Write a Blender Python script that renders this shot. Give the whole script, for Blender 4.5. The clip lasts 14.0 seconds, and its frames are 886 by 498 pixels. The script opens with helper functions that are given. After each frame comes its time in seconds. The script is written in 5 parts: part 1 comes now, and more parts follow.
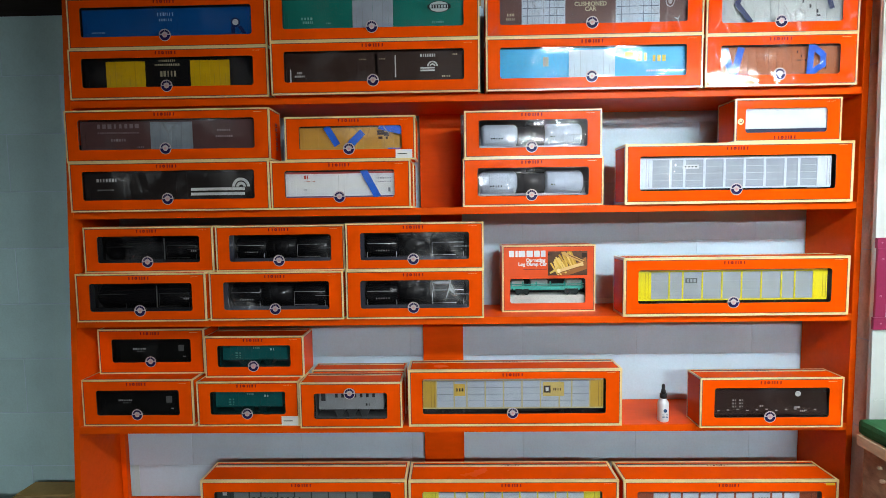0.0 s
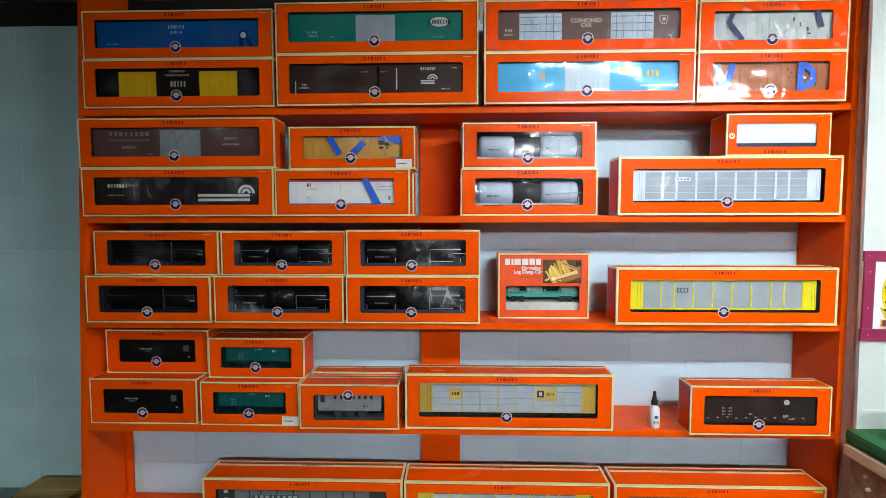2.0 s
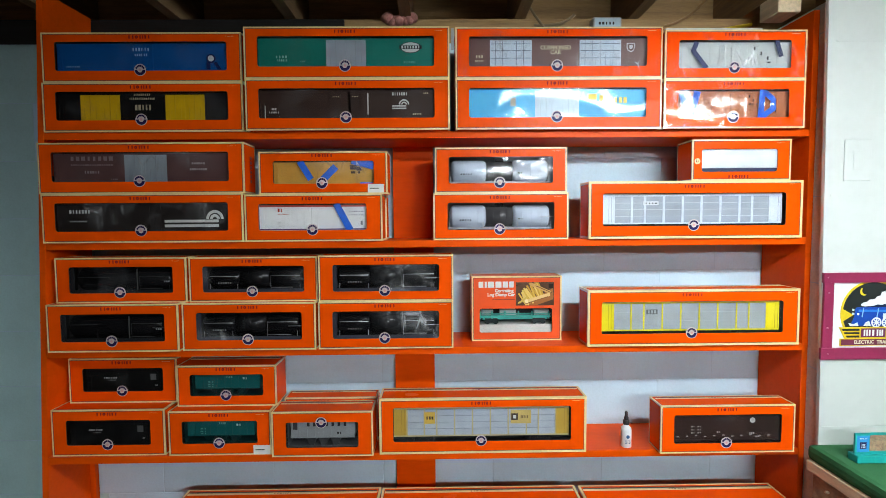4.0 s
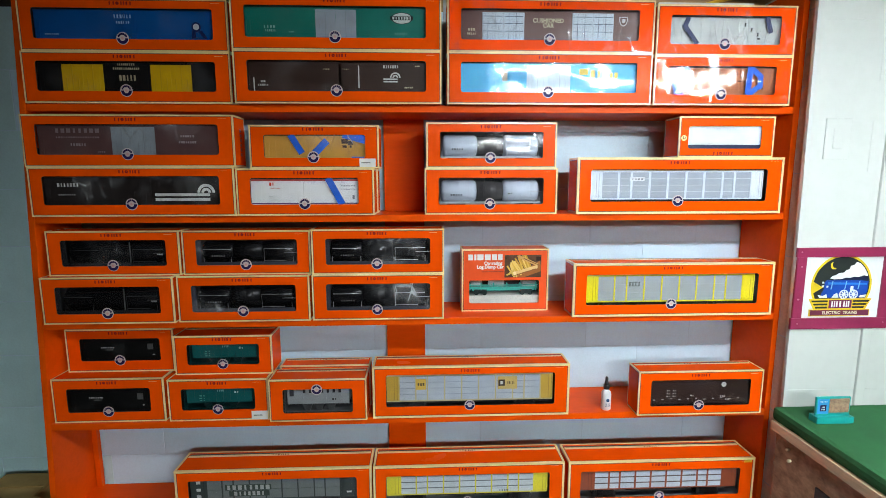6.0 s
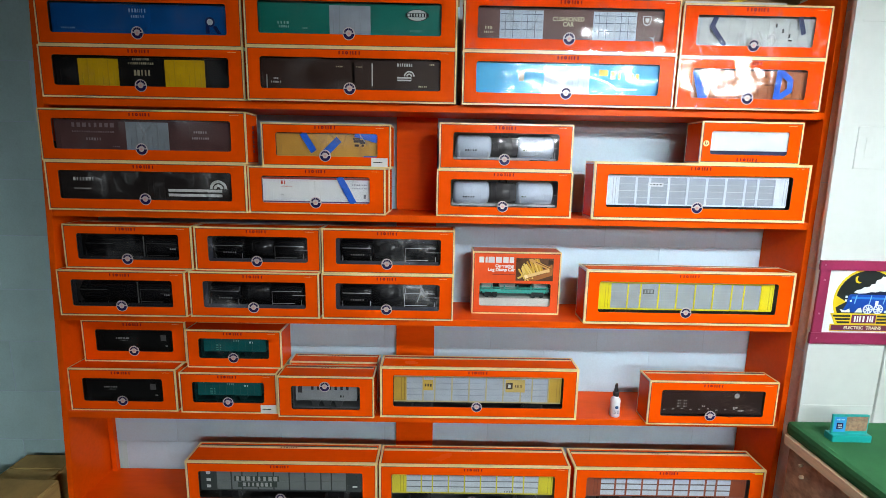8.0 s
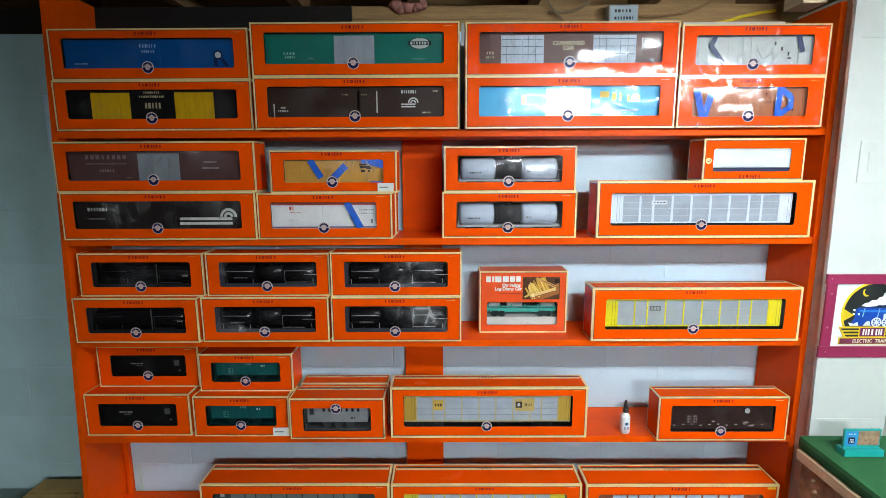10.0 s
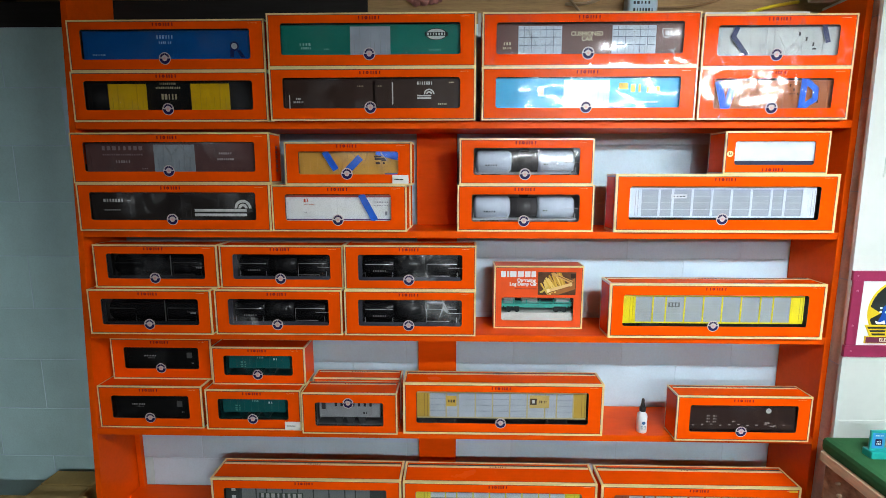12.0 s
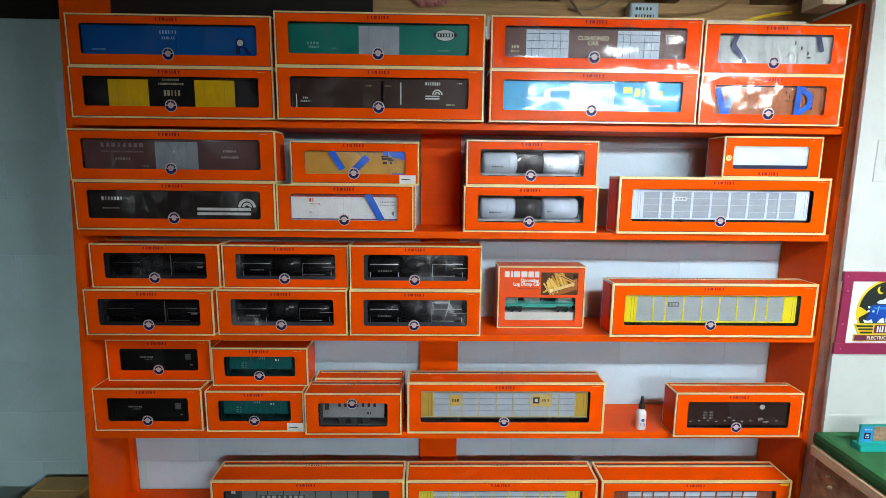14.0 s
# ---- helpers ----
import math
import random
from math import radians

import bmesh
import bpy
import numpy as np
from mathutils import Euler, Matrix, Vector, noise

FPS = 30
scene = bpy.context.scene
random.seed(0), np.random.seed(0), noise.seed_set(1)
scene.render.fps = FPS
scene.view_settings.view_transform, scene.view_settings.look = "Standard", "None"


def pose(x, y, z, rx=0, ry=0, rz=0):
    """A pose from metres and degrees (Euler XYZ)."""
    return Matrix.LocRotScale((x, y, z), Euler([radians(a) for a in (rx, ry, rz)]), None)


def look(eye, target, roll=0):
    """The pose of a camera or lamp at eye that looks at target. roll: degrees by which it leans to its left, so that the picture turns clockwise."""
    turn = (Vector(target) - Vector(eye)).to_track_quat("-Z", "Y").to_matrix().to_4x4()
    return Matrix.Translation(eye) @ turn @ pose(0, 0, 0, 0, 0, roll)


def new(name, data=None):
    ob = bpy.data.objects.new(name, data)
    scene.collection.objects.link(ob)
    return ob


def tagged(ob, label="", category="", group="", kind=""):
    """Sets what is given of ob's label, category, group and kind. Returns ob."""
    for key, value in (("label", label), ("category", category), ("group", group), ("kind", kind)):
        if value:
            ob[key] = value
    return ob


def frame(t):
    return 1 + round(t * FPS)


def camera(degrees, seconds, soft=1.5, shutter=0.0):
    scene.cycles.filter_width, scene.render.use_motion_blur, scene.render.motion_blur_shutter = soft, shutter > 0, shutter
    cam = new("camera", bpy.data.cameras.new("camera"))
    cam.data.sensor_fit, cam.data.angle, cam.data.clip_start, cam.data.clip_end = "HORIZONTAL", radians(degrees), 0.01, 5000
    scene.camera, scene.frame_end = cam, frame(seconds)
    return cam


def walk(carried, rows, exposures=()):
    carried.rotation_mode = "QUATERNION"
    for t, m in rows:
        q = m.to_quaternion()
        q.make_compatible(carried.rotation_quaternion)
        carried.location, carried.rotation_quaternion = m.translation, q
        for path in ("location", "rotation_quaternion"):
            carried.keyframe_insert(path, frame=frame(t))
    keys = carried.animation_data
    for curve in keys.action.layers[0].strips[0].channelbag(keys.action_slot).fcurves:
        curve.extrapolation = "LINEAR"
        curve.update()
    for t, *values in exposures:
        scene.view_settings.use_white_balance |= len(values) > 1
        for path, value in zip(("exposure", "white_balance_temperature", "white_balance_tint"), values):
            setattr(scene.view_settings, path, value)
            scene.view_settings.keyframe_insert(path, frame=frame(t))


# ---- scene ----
cam = camera(84.0, 14.0, soft=0.8)
PATH = [
    (0, (0.012, 0.008, 1.556), (-0.028, 2.003, 1.411), -0.8),
    (0.5, (0.01, -0.008, 1.556), (-0.027, 1.987, 1.413), -0.4),
    (1, (0.012, -0.025, 1.557), (-0.034, 1.97, 1.418), -0.1),
    (1.5, (0.016, -0.042, 1.567), (-0.038, 1.953, 1.428), -0.0),
    (2, (0.036, -0.035, 1.57), (-0.024, 1.96, 1.44), -0.1),
    (2.5, (0.046, -0.021, 1.571), (-0.007, 1.974, 1.448), -0.2),
    (3, (0.053, -0.022, 1.581), (0.012, 1.974, 1.464), -0.5),
    (3.2, (0.064, -0.013, 1.597), (0.033, 1.983, 1.48), -0.5),
    (5.3, (0.034, -0.071, 1.662), (0.12, 1.923, 1.53), -0.5),
    (5.5, (0.043, -0.072, 1.67), (0.127, 1.918, 1.483), -0.5),
    (6, (0.037, -0.057, 1.692), (0.12, 1.92, 1.403), -0.1),
    (6.5, (0.044, -0.047, 1.709), (0.103, 1.927, 1.394), 0.5),
    (7, (0.058, -0.035, 1.711), (0.097, 1.936, 1.373), 1.3),
    (7.5, (0.051, -0.035, 1.73), (0.074, 1.934, 1.378), 1.3),
    (8, (0.057, -0.032, 1.744), (0.072, 1.937, 1.393), 1.1),
    (8.5, (0.059, -0.038, 1.781), (0.07, 1.932, 1.432), 0.4),
    (9, (0.057, -0.041, 1.796), (0.06, 1.93, 1.452), -0.2),
    (11.5, (0.054, -0.044, 1.777), (0.015, 1.932, 1.473), 0.1),
    (12, (0.039, -0.031, 1.759), (-0.011, 1.944, 1.45), -0.0),
    (12.5, (-0.002, -0.008, 1.765), (-0.045, 1.967, 1.454), -0.0),
    (13, (-0.028, -0.012, 1.761), (-0.048, 1.963, 1.446), 0.1),
    (13.5, (-0.044, -0.026, 1.758), (-0.033, 1.949, 1.444), 0.3),
    (14, (-0.049, -0.039, 1.76), (-0.011, 1.937, 1.452), 0.6),
]
walk(cam, [(t, look(eye, target, roll)) for t, eye, target, roll in PATH])

# ---- world and light ----
world = bpy.data.worlds.new("world")
scene.world = world
world.use_nodes = True
world.node_tree.nodes["Background"].inputs[0].default_value = (0.6, 0.68, 0.8, 1)
world.node_tree.nodes["Background"].inputs[1].default_value = 0.02
TUBE, REAR_TUBE = 136.0, 420.0
scene.view_settings.exposure = 0.0


# ---- materials ----
def nodes_of(name):
    m = bpy.data.materials.new(name)
    m.use_nodes = True
    t = m.node_tree
    return m, t, t.nodes["Principled BSDF"]


def noise_node(t, scale, detail=3.0, rough=0.55, stretch=(1, 1, 1), seeded=False):
    c = t.nodes.new("ShaderNodeTexCoord")
    mp = t.nodes.new("ShaderNodeMapping")
    mp.inputs["Scale"].default_value = stretch
    n = t.nodes.new("ShaderNodeTexNoise")
    n.inputs["Scale"].default_value, n.inputs["Detail"].default_value, n.inputs["Roughness"].default_value = scale, detail, rough
    t.links.new(c.outputs["Object"], mp.inputs["Vector"])
    t.links.new(mp.outputs["Vector"], n.inputs["Vector"])
    if seeded:
        n.noise_dimensions = "4D"
        info = t.nodes.new("ShaderNodeObjectInfo")
        mul = t.nodes.new("ShaderNodeMath")
        mul.operation = "MULTIPLY"
        mul.inputs[1].default_value = 40
        t.links.new(info.outputs["Random"], mul.inputs[0])
        t.links.new(mul.outputs[0], n.inputs["W"])
    return n


def surface(name, color, rough=0.5, metal=0.0, vary=0.12, scale=6.0, grain=120.0, bump=0.1, spec=0.5, stretch=(1, 1, 1),
            coat=0.0, dark=None, seeded=False, bump_dist=0.001):
    """A plain surface with large blotches, fine grain and relief."""
    m, t, p = nodes_of(name)
    big = noise_node(t, scale, 4, 0.6, stretch, seeded)
    fine = noise_node(t, grain, 2, 0.6, stretch, seeded)
    low = dark or tuple(c * (1 - 2 * vary) for c in color)
    ramp = t.nodes.new("ShaderNodeValToRGB")
    ramp.color_ramp.elements[0].color = (*low, 1)
    ramp.color_ramp.elements[1].color = (*color, 1)
    ramp.color_ramp.elements[0].position, ramp.color_ramp.elements[1].position = 0.25, 0.62
    t.links.new(big.outputs["Fac"], ramp.inputs["Fac"])
    mix = t.nodes.new("ShaderNodeMix")
    mix.data_type, mix.blend_type = "RGBA", "MULTIPLY"
    mix.inputs["Factor"].default_value = min(1.0, vary * 2)
    gr = t.nodes.new("ShaderNodeValToRGB")
    gr.color_ramp.elements[0].color, gr.color_ramp.elements[1].color = (0.62, 0.62, 0.62, 1), (1, 1, 1, 1)
    gr.color_ramp.elements[0].position, gr.color_ramp.elements[1].position = 0.3, 0.6
    t.links.new(fine.outputs["Fac"], gr.inputs["Fac"])
    t.links.new(ramp.outputs["Color"], mix.inputs["A"])
    t.links.new(gr.outputs["Color"], mix.inputs["B"])
    t.links.new(mix.outputs["Result"], p.inputs["Base Color"])
    rr = t.nodes.new("ShaderNodeMapRange")
    rr.inputs["To Min"].default_value, rr.inputs["To Max"].default_value = max(0.03, rough * 0.75), min(1, rough * 1.25)
    t.links.new(big.outputs["Fac"], rr.inputs["Value"])
    t.links.new(rr.outputs["Result"], p.inputs["Roughness"])
    p.inputs["Metallic"].default_value = metal
    p.inputs["Specular IOR Level"].default_value = spec
    p.inputs["Coat Weight"].default_value = coat
    p.inputs["Coat Roughness"].default_value = 0.12
    if bump:
        b = t.nodes.new("ShaderNodeBump")
        b.inputs["Strength"].default_value, b.inputs["Distance"].default_value = bump, bump_dist
        t.links.new(fine.outputs["Fac"], b.inputs["Height"])
        t.links.new(b.outputs["Normal"], p.inputs["Normal"])
    return m


def film_material(name, relief, rough, milk=0.075, ridge=0.0, patch=13.0, start=0.50, crease=3.0):
    """Clear, slightly crinkled plastic film."""
    m, t, p = nodes_of(name)
    t.nodes.remove(p)
    out = t.nodes["Material Output"]
    clear, gloss = t.nodes.new("ShaderNodeBsdfTransparent"), t.nodes.new("ShaderNodeBsdfGlossy")
    clear.inputs[0].default_value = (0.93, 0.94, 0.95, 1)
    gloss.inputs["Roughness"].default_value = rough
    wide = noise_node(t, 6.5, 1.0, 0.45, (0.8, 1, 1.3), True)
    tight = noise_node(t, 48, 1, 0.5, (1, 1, 0.5), True)
    add = t.nodes.new("ShaderNodeMath")
    add.operation = "MULTIPLY_ADD"
    add.inputs[1].default_value = 0.05
    t.links.new(tight.outputs["Fac"], add.inputs[0])
    t.links.new(wide.outputs["Fac"], add.inputs[2])
    b = t.nodes.new("ShaderNodeBump")
    b.inputs["Strength"].default_value, b.inputs["Distance"].default_value = 0.9, relief
    t.links.new(add.outputs[0], b.inputs["Height"])
    if ridge:
        # facets between sharp creases
        cells = t.nodes.new("ShaderNodeTexVoronoi")
        cells.voronoi_dimensions, cells.feature = "4D", "DISTANCE_TO_EDGE"
        cells.inputs["Scale"].default_value = 20
        t.links.new(tight.inputs["Vector"].links[0].from_socket, cells.inputs["Vector"])
        t.links.new(tight.inputs["W"].links[0].from_socket, cells.inputs["W"])
        c = t.nodes.new("ShaderNodeBump")
        c.inputs["Strength"].default_value, c.inputs["Distance"].default_value = 0.9, ridge
        t.links.new(cells.outputs["Distance"], c.inputs["Height"])
        t.links.new(b.outputs["Normal"], c.inputs["Normal"])
        b = c
    t.links.new(b.outputs["Normal"], gloss.inputs["Normal"])
    fres = t.nodes.new("ShaderNodeFresnel")
    fres.inputs["IOR"].default_value = 1.50
    mix = t.nodes.new("ShaderNodeMixShader")
    t.links.new(fres.outputs[0], mix.inputs[0])
    t.links.new(clear.outputs[0], mix.inputs[1])
    t.links.new(gloss.outputs[0], mix.inputs[2])
    # milky haze patches, painted in place of the room's reflections on the film
    haze_noise = noise_node(t, patch, 3, 0.6, (0.8, 1, 0.8), True)
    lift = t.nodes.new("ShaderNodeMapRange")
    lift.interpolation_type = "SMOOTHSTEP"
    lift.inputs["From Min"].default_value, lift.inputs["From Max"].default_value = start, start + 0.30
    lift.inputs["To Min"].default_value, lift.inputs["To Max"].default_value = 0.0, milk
    t.links.new(haze_noise.outputs["Fac"], lift.inputs["Value"])
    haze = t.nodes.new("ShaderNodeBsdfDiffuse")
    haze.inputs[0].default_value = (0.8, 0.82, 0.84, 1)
    # the film with that painted haze mixed over it
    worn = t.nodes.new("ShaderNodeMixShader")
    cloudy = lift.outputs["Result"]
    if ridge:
        # pale lines drawn along the creases in place of glints
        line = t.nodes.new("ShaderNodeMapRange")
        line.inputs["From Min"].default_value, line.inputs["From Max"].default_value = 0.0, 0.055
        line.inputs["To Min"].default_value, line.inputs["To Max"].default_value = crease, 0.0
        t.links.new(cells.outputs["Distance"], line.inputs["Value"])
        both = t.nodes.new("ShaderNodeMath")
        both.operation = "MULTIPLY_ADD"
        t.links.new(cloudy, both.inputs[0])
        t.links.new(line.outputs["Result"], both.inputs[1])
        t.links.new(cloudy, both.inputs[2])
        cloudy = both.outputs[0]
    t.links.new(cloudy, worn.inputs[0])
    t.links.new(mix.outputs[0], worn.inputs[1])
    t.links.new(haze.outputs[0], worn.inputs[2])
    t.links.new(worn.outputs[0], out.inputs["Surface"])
    return m


def glow(name, color, strength):
    m, t, p = nodes_of(name)
    p.inputs["Base Color"].default_value = (*color, 1)
    p.inputs["Emission Color"].default_value = (*color, 1)
    p.inputs["Emission Strength"].default_value = strength
    return m


# milk sets how strongly reflection haze is painted into each film
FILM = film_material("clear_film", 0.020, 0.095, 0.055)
FILM_HAZED = film_material("hazed_film", 0.024, 0.20, 0.14, 0.004, 7.0, 0.48)
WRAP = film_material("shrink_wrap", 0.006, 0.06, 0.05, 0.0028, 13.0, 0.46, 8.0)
CARD = surface("orange_card", (0.84, 0.079, 0.001), 0.25, vary=0.05, scale=5, grain=60, bump=0.05, coat=0.0, spec=0.07, seeded=True)
CARD_OLD = surface("red_orange_card", (0.72, 0.082, 0.012), 0.34, vary=0.06, scale=6, grain=60, bump=0.05, coat=0.06, spec=0.35)
CREAM = surface("cream_print", (0.84, 0.62, 0.29), 0.32, vary=0.06, scale=8, grain=90, bump=0.03, coat=0.2)
LINE = surface("dark_print_line", (0.10, 0.035, 0.02), 0.4, vary=0.1, bump=0)
GREYLINER = surface("grey_inner_tray", (0.26, 0.28, 0.31), 0.6, vary=0.15, scale=12)
LINER = surface("dark_inner_card", (0.016, 0.015, 0.015), 0.8, vary=0.15, scale=12)
GREYBOARD = surface("pale_greyboard", (0.62, 0.60, 0.56), 0.85, vary=0.1, scale=10)
SHELF = surface("orange_shelf_paint", (0.79, 0.083, 0.001), 0.36, vary=0.08, scale=4, grain=70, bump=0.16, stretch=(0.25, 1, 1), spec=0.08)
BLOCK = surface("painted_block", (0.51, 0.68, 0.79), 0.55, vary=0.07, scale=3.5, grain=150, bump=0.22, seeded=True, bump_dist=0.002)
# same paint as BLOCK, tinted greener for the light left of the shelves
BLOCK_SIDE = surface("sea_green_tinted_block", (0.455, 0.665, 0.685), 0.55, vary=0.09, scale=3.5, grain=150, bump=0.22, seeded=True, bump_dist=0.002)
MORTAR = surface("painted_mortar", (0.49, 0.655, 0.76), 0.7, vary=0.1, scale=20, grain=200, bump=0.4)
TILEBOARD = surface("white_panel_board", (0.58, 0.61, 0.59), 0.25, vary=0.04, scale=3, grain=25, bump=0.1, coat=0.2)
BROWNBLOCK = surface("brown_stone_pier", (0.76, 0.74, 0.67), 0.6, vary=0.16, scale=9, grain=120, bump=0.4)
WOOD = surface("raw_framing_wood", (0.26, 0.155, 0.07), 0.75, vary=0.2, scale=9, grain=70, bump=0.25, stretch=(7, 0.5, 7))
WOODX = surface("raw_plate_wood", (0.42, 0.26, 0.11), 0.75, vary=0.2, scale=9, grain=70, bump=0.25, stretch=(0.5, 7, 7))
# near black puts the unlit joist bay's shade into the sill colour
SILL_SHADE = surface("sill_timber_in_shade", (0.009, 0.006, 0.005), 0.8, vary=0.2, scale=9, grain=70, bump=0.25, stretch=(0.5, 7, 7))
PALEWOOD = surface("pale_trim_wood", (0.76, 0.60, 0.39), 0.6, vary=0.14, scale=12, grain=80, bump=0.2, stretch=(8, 0.6, 8))
DARKWOOD = surface("stained_knotty_wood", (0.52, 0.36, 0.22), 0.6, vary=0.22, scale=22, grain=60, bump=0.4, stretch=(1, 1, 1.6), dark=(0.19, 0.11, 0.06))
FELT = surface("green_felt", (0.030, 0.132, 0.050), 0.95, vary=0.15, scale=9, grain=400, bump=0.6, spec=0.15)
CONCRETE = surface("grey_concrete", (0.075, 0.07, 0.068), 0.8, vary=0.15, scale=3, grain=90, bump=0.4)
UNSEENWALL = surface("dark_unseen_wall", (0.075, 0.055, 0.040), 0.7, vary=0.1, scale=2, grain=90, bump=0.3)
KRAFT = surface("brown_cardboard", (0.40, 0.265, 0.085), 0.85, vary=0.14, scale=8, grain=50, bump=0.15, stretch=(1, 1, 5))
MAROON = surface("maroon_frame", (0.27, 0.020, 0.075), 0.4, vary=0.1, scale=10, coat=0.1)
PAPER = surface("white_paper", (0.70, 0.72, 0.74), 0.45, vary=0.03, bump=0.02)
METAL = surface("grey_steel", (0.45, 0.48, 0.50), 0.4, metal=0.7, vary=0.1)
INK = surface("black_ink", (0.012, 0.012, 0.014), 0.4, vary=0.1, bump=0)
WHITEINK = surface("white_lettering", (0.70, 0.70, 0.70), 0.4, vary=0.05, bump=0)
REDINK = surface("dark_red_lettering", (0.22, 0.012, 0.012), 0.4, vary=0.05, bump=0)
BRANDINK = surface("brick_red_lettering", (0.25, 0.013, 0.015), 0.4, vary=0.05, bump=0, spec=0.08)
TAPE = surface("blue_masking_tape", (0.004, 0.125, 0.62), 0.55, vary=0.15, scale=40, grain=200, bump=0.3)
NAVYTAPE = surface("navy_tape", (0.012, 0.028, 0.12), 0.5, vary=0.15, scale=40, grain=200, bump=0.3)
STICKER = surface("white_sticker", (0.78, 0.77, 0.74), 0.4, vary=0.04, bump=0)
NAVY = surface("emblem_navy", (0.020, 0.012, 0.066), 0.35, vary=0.05, bump=0, spec=0.12)
EMRED = surface("emblem_rose", (0.60, 0.30, 0.31), 0.35, vary=0.05, bump=0)
EMWHITE = surface("emblem_white", (0.52, 0.44, 0.44), 0.35, vary=0.05, bump=0)
RUBBER = surface("black_rubber", (0.012, 0.012, 0.013), 0.45, vary=0.1)
CABLE_Y = surface("yellow_cable", (0.75, 0.55, 0.02), 0.45, vary=0.1)
CABLE_W = surface("pale_cable", (0.26, 0.18, 0.09), 0.5, vary=0.1)
CABLE_B = surface("brown_cable", (0.30, 0.17, 0.06), 0.5, vary=0.1)
PINK = surface("pink_insulation", (0.55, 0.24, 0.20), 0.95, vary=0.2, scale=30, bump=0.5)
PURPLE = surface("purple_frame", (0.10, 0.03, 0.22), 0.4, vary=0.1)
PICTURE = surface("printed_landscape", (0.42, 0.26, 0.16), 0.35, vary=0.3, scale=60, grain=200, bump=0, dark=(0.16, 0.10, 0.07))
TEAL_PL = surface("teal_plastic", (0.01, 0.33, 0.30), 0.35, vary=0.06, bump=0.02)
SIGNBLUE = surface("sky_blue_print", (0.03, 0.28, 0.60), 0.35, vary=0.05, bump=0)

PAINTS = {}


def paint(rgb, rough=0.38, metal=0.0):
    """Model paint, one material a colour."""
    if (rgb, metal) not in PAINTS:
        PAINTS[rgb, metal] = surface("model_paint", rgb, rough, metal, vary=0.08, scale=25, grain=300, bump=0.04, spec=0.28, seeded=True)
    return PAINTS[rgb, metal]


# ---- mesh helpers ----
def add_box(bm, x0, x1, y0, y1, z0, z1, mat=0, chamfer=0.0):
    """A block; with a chamfer its upright and level edges along x are cut."""
    if chamfer <= 0:
        v = [bm.verts.new((x, y, z)) for x in (x0, x1) for y in (y0, y1) for z in (z0, z1)]
        for a, b, c, d in ((0, 1, 3, 2), (4, 6, 7, 5), (0, 4, 5, 1), (2, 3, 7, 6), (0, 2, 6, 4), (1, 5, 7, 3)):
            bm.faces.new((v[a], v[b], v[c], v[d])).material_index = mat
        return
    tmp = bmesh.new()
    add_box(tmp, x0, x1, y0, y1, z0, z1)
    bmesh.ops.bevel(tmp, geom=tmp.edges[:], offset=chamfer, segments=2, affect="EDGES", profile=0.6)
    made = {v: bm.verts.new(v.co) for v in tmp.verts}
    for f in tmp.faces:
        bm.faces.new([made[v] for v in f.verts]).material_index = mat
    tmp.free()


def add_tube(bm, a, b, r, n=12, mat=0, r2=None):
    """A closed round bar from a to b."""
    a, b = Vector(a), Vector(b)
    q = (b - a).to_track_quat("Z", "Y")
    rings = []
    for p, rad in ((a, r), (b, r if r2 is None else r2)):
        rings.append([bm.verts.new(p + q @ Vector((rad * math.cos(2 * math.pi * k / n), rad * math.sin(2 * math.pi * k / n), 0))) for k in range(n)])
    for k in range(n):
        f = bm.faces.new((rings[0][k], rings[0][(k + 1) % n], rings[1][(k + 1) % n], rings[1][k]))
        f.material_index, f.smooth = mat, True
    bm.faces.new(rings[0][::-1]).material_index = mat
    bm.faces.new(rings[1]).material_index = mat


def add_turned(bm, profile, axis_point, n=20, mat=0, along="z"):
    """A turned body from rows of (radius, height)."""
    rings = []
    for r, h in profile:
        ring = []
        for k in range(n):
            c, s = r * math.cos(2 * math.pi * k / n), r * math.sin(2 * math.pi * k / n)
            off = Vector((c, s, h)) if along == "z" else Vector((h, c, s))
            ring.append(bm.verts.new(Vector(axis_point) + off))
        rings.append(ring)
    for lo, hi in zip(rings, rings[1:]):
        for k in range(n):
            f = bm.faces.new((lo[k], lo[(k + 1) % n], hi[(k + 1) % n], hi[k]))
            f.material_index, f.smooth = mat, True
    bm.faces.new(rings[0][::-1]).material_index = mat
    bm.faces.new(rings[-1]).material_index = mat


def mesh_of(name, bm, mats):
    me = bpy.data.meshes.new(name)
    bmesh.ops.recalc_face_normals(bm, faces=bm.faces[:])
    bm.to_mesh(me)
    bm.free()
    for m in mats if isinstance(mats, (list, tuple)) else [mats]:
        me.materials.append(m)
    return me


def part(name, bm, mats, parent=None, label=""):
    """Links a bmesh as one mesh object, under a thing or a part."""
    ob = new(name, mesh_of(name, bm, mats))
    ob.parent = parent
    return tagged(ob, label)


def thing(name, at, label, category, group=""):
    ob = new(name)
    ob.empty_display_size = 0.02
    ob.matrix_basis = at if isinstance(at, Matrix) else Matrix.Translation(at)
    return tagged(ob, label, category, group)


def box_bm(*args, **kw):
    bm = bmesh.new()
    add_box(bm, *args, **kw)
    return bm


def structure(name, bm, mats, label, category=""):
    return tagged(part(name, bm, mats), label, category, kind="structure")


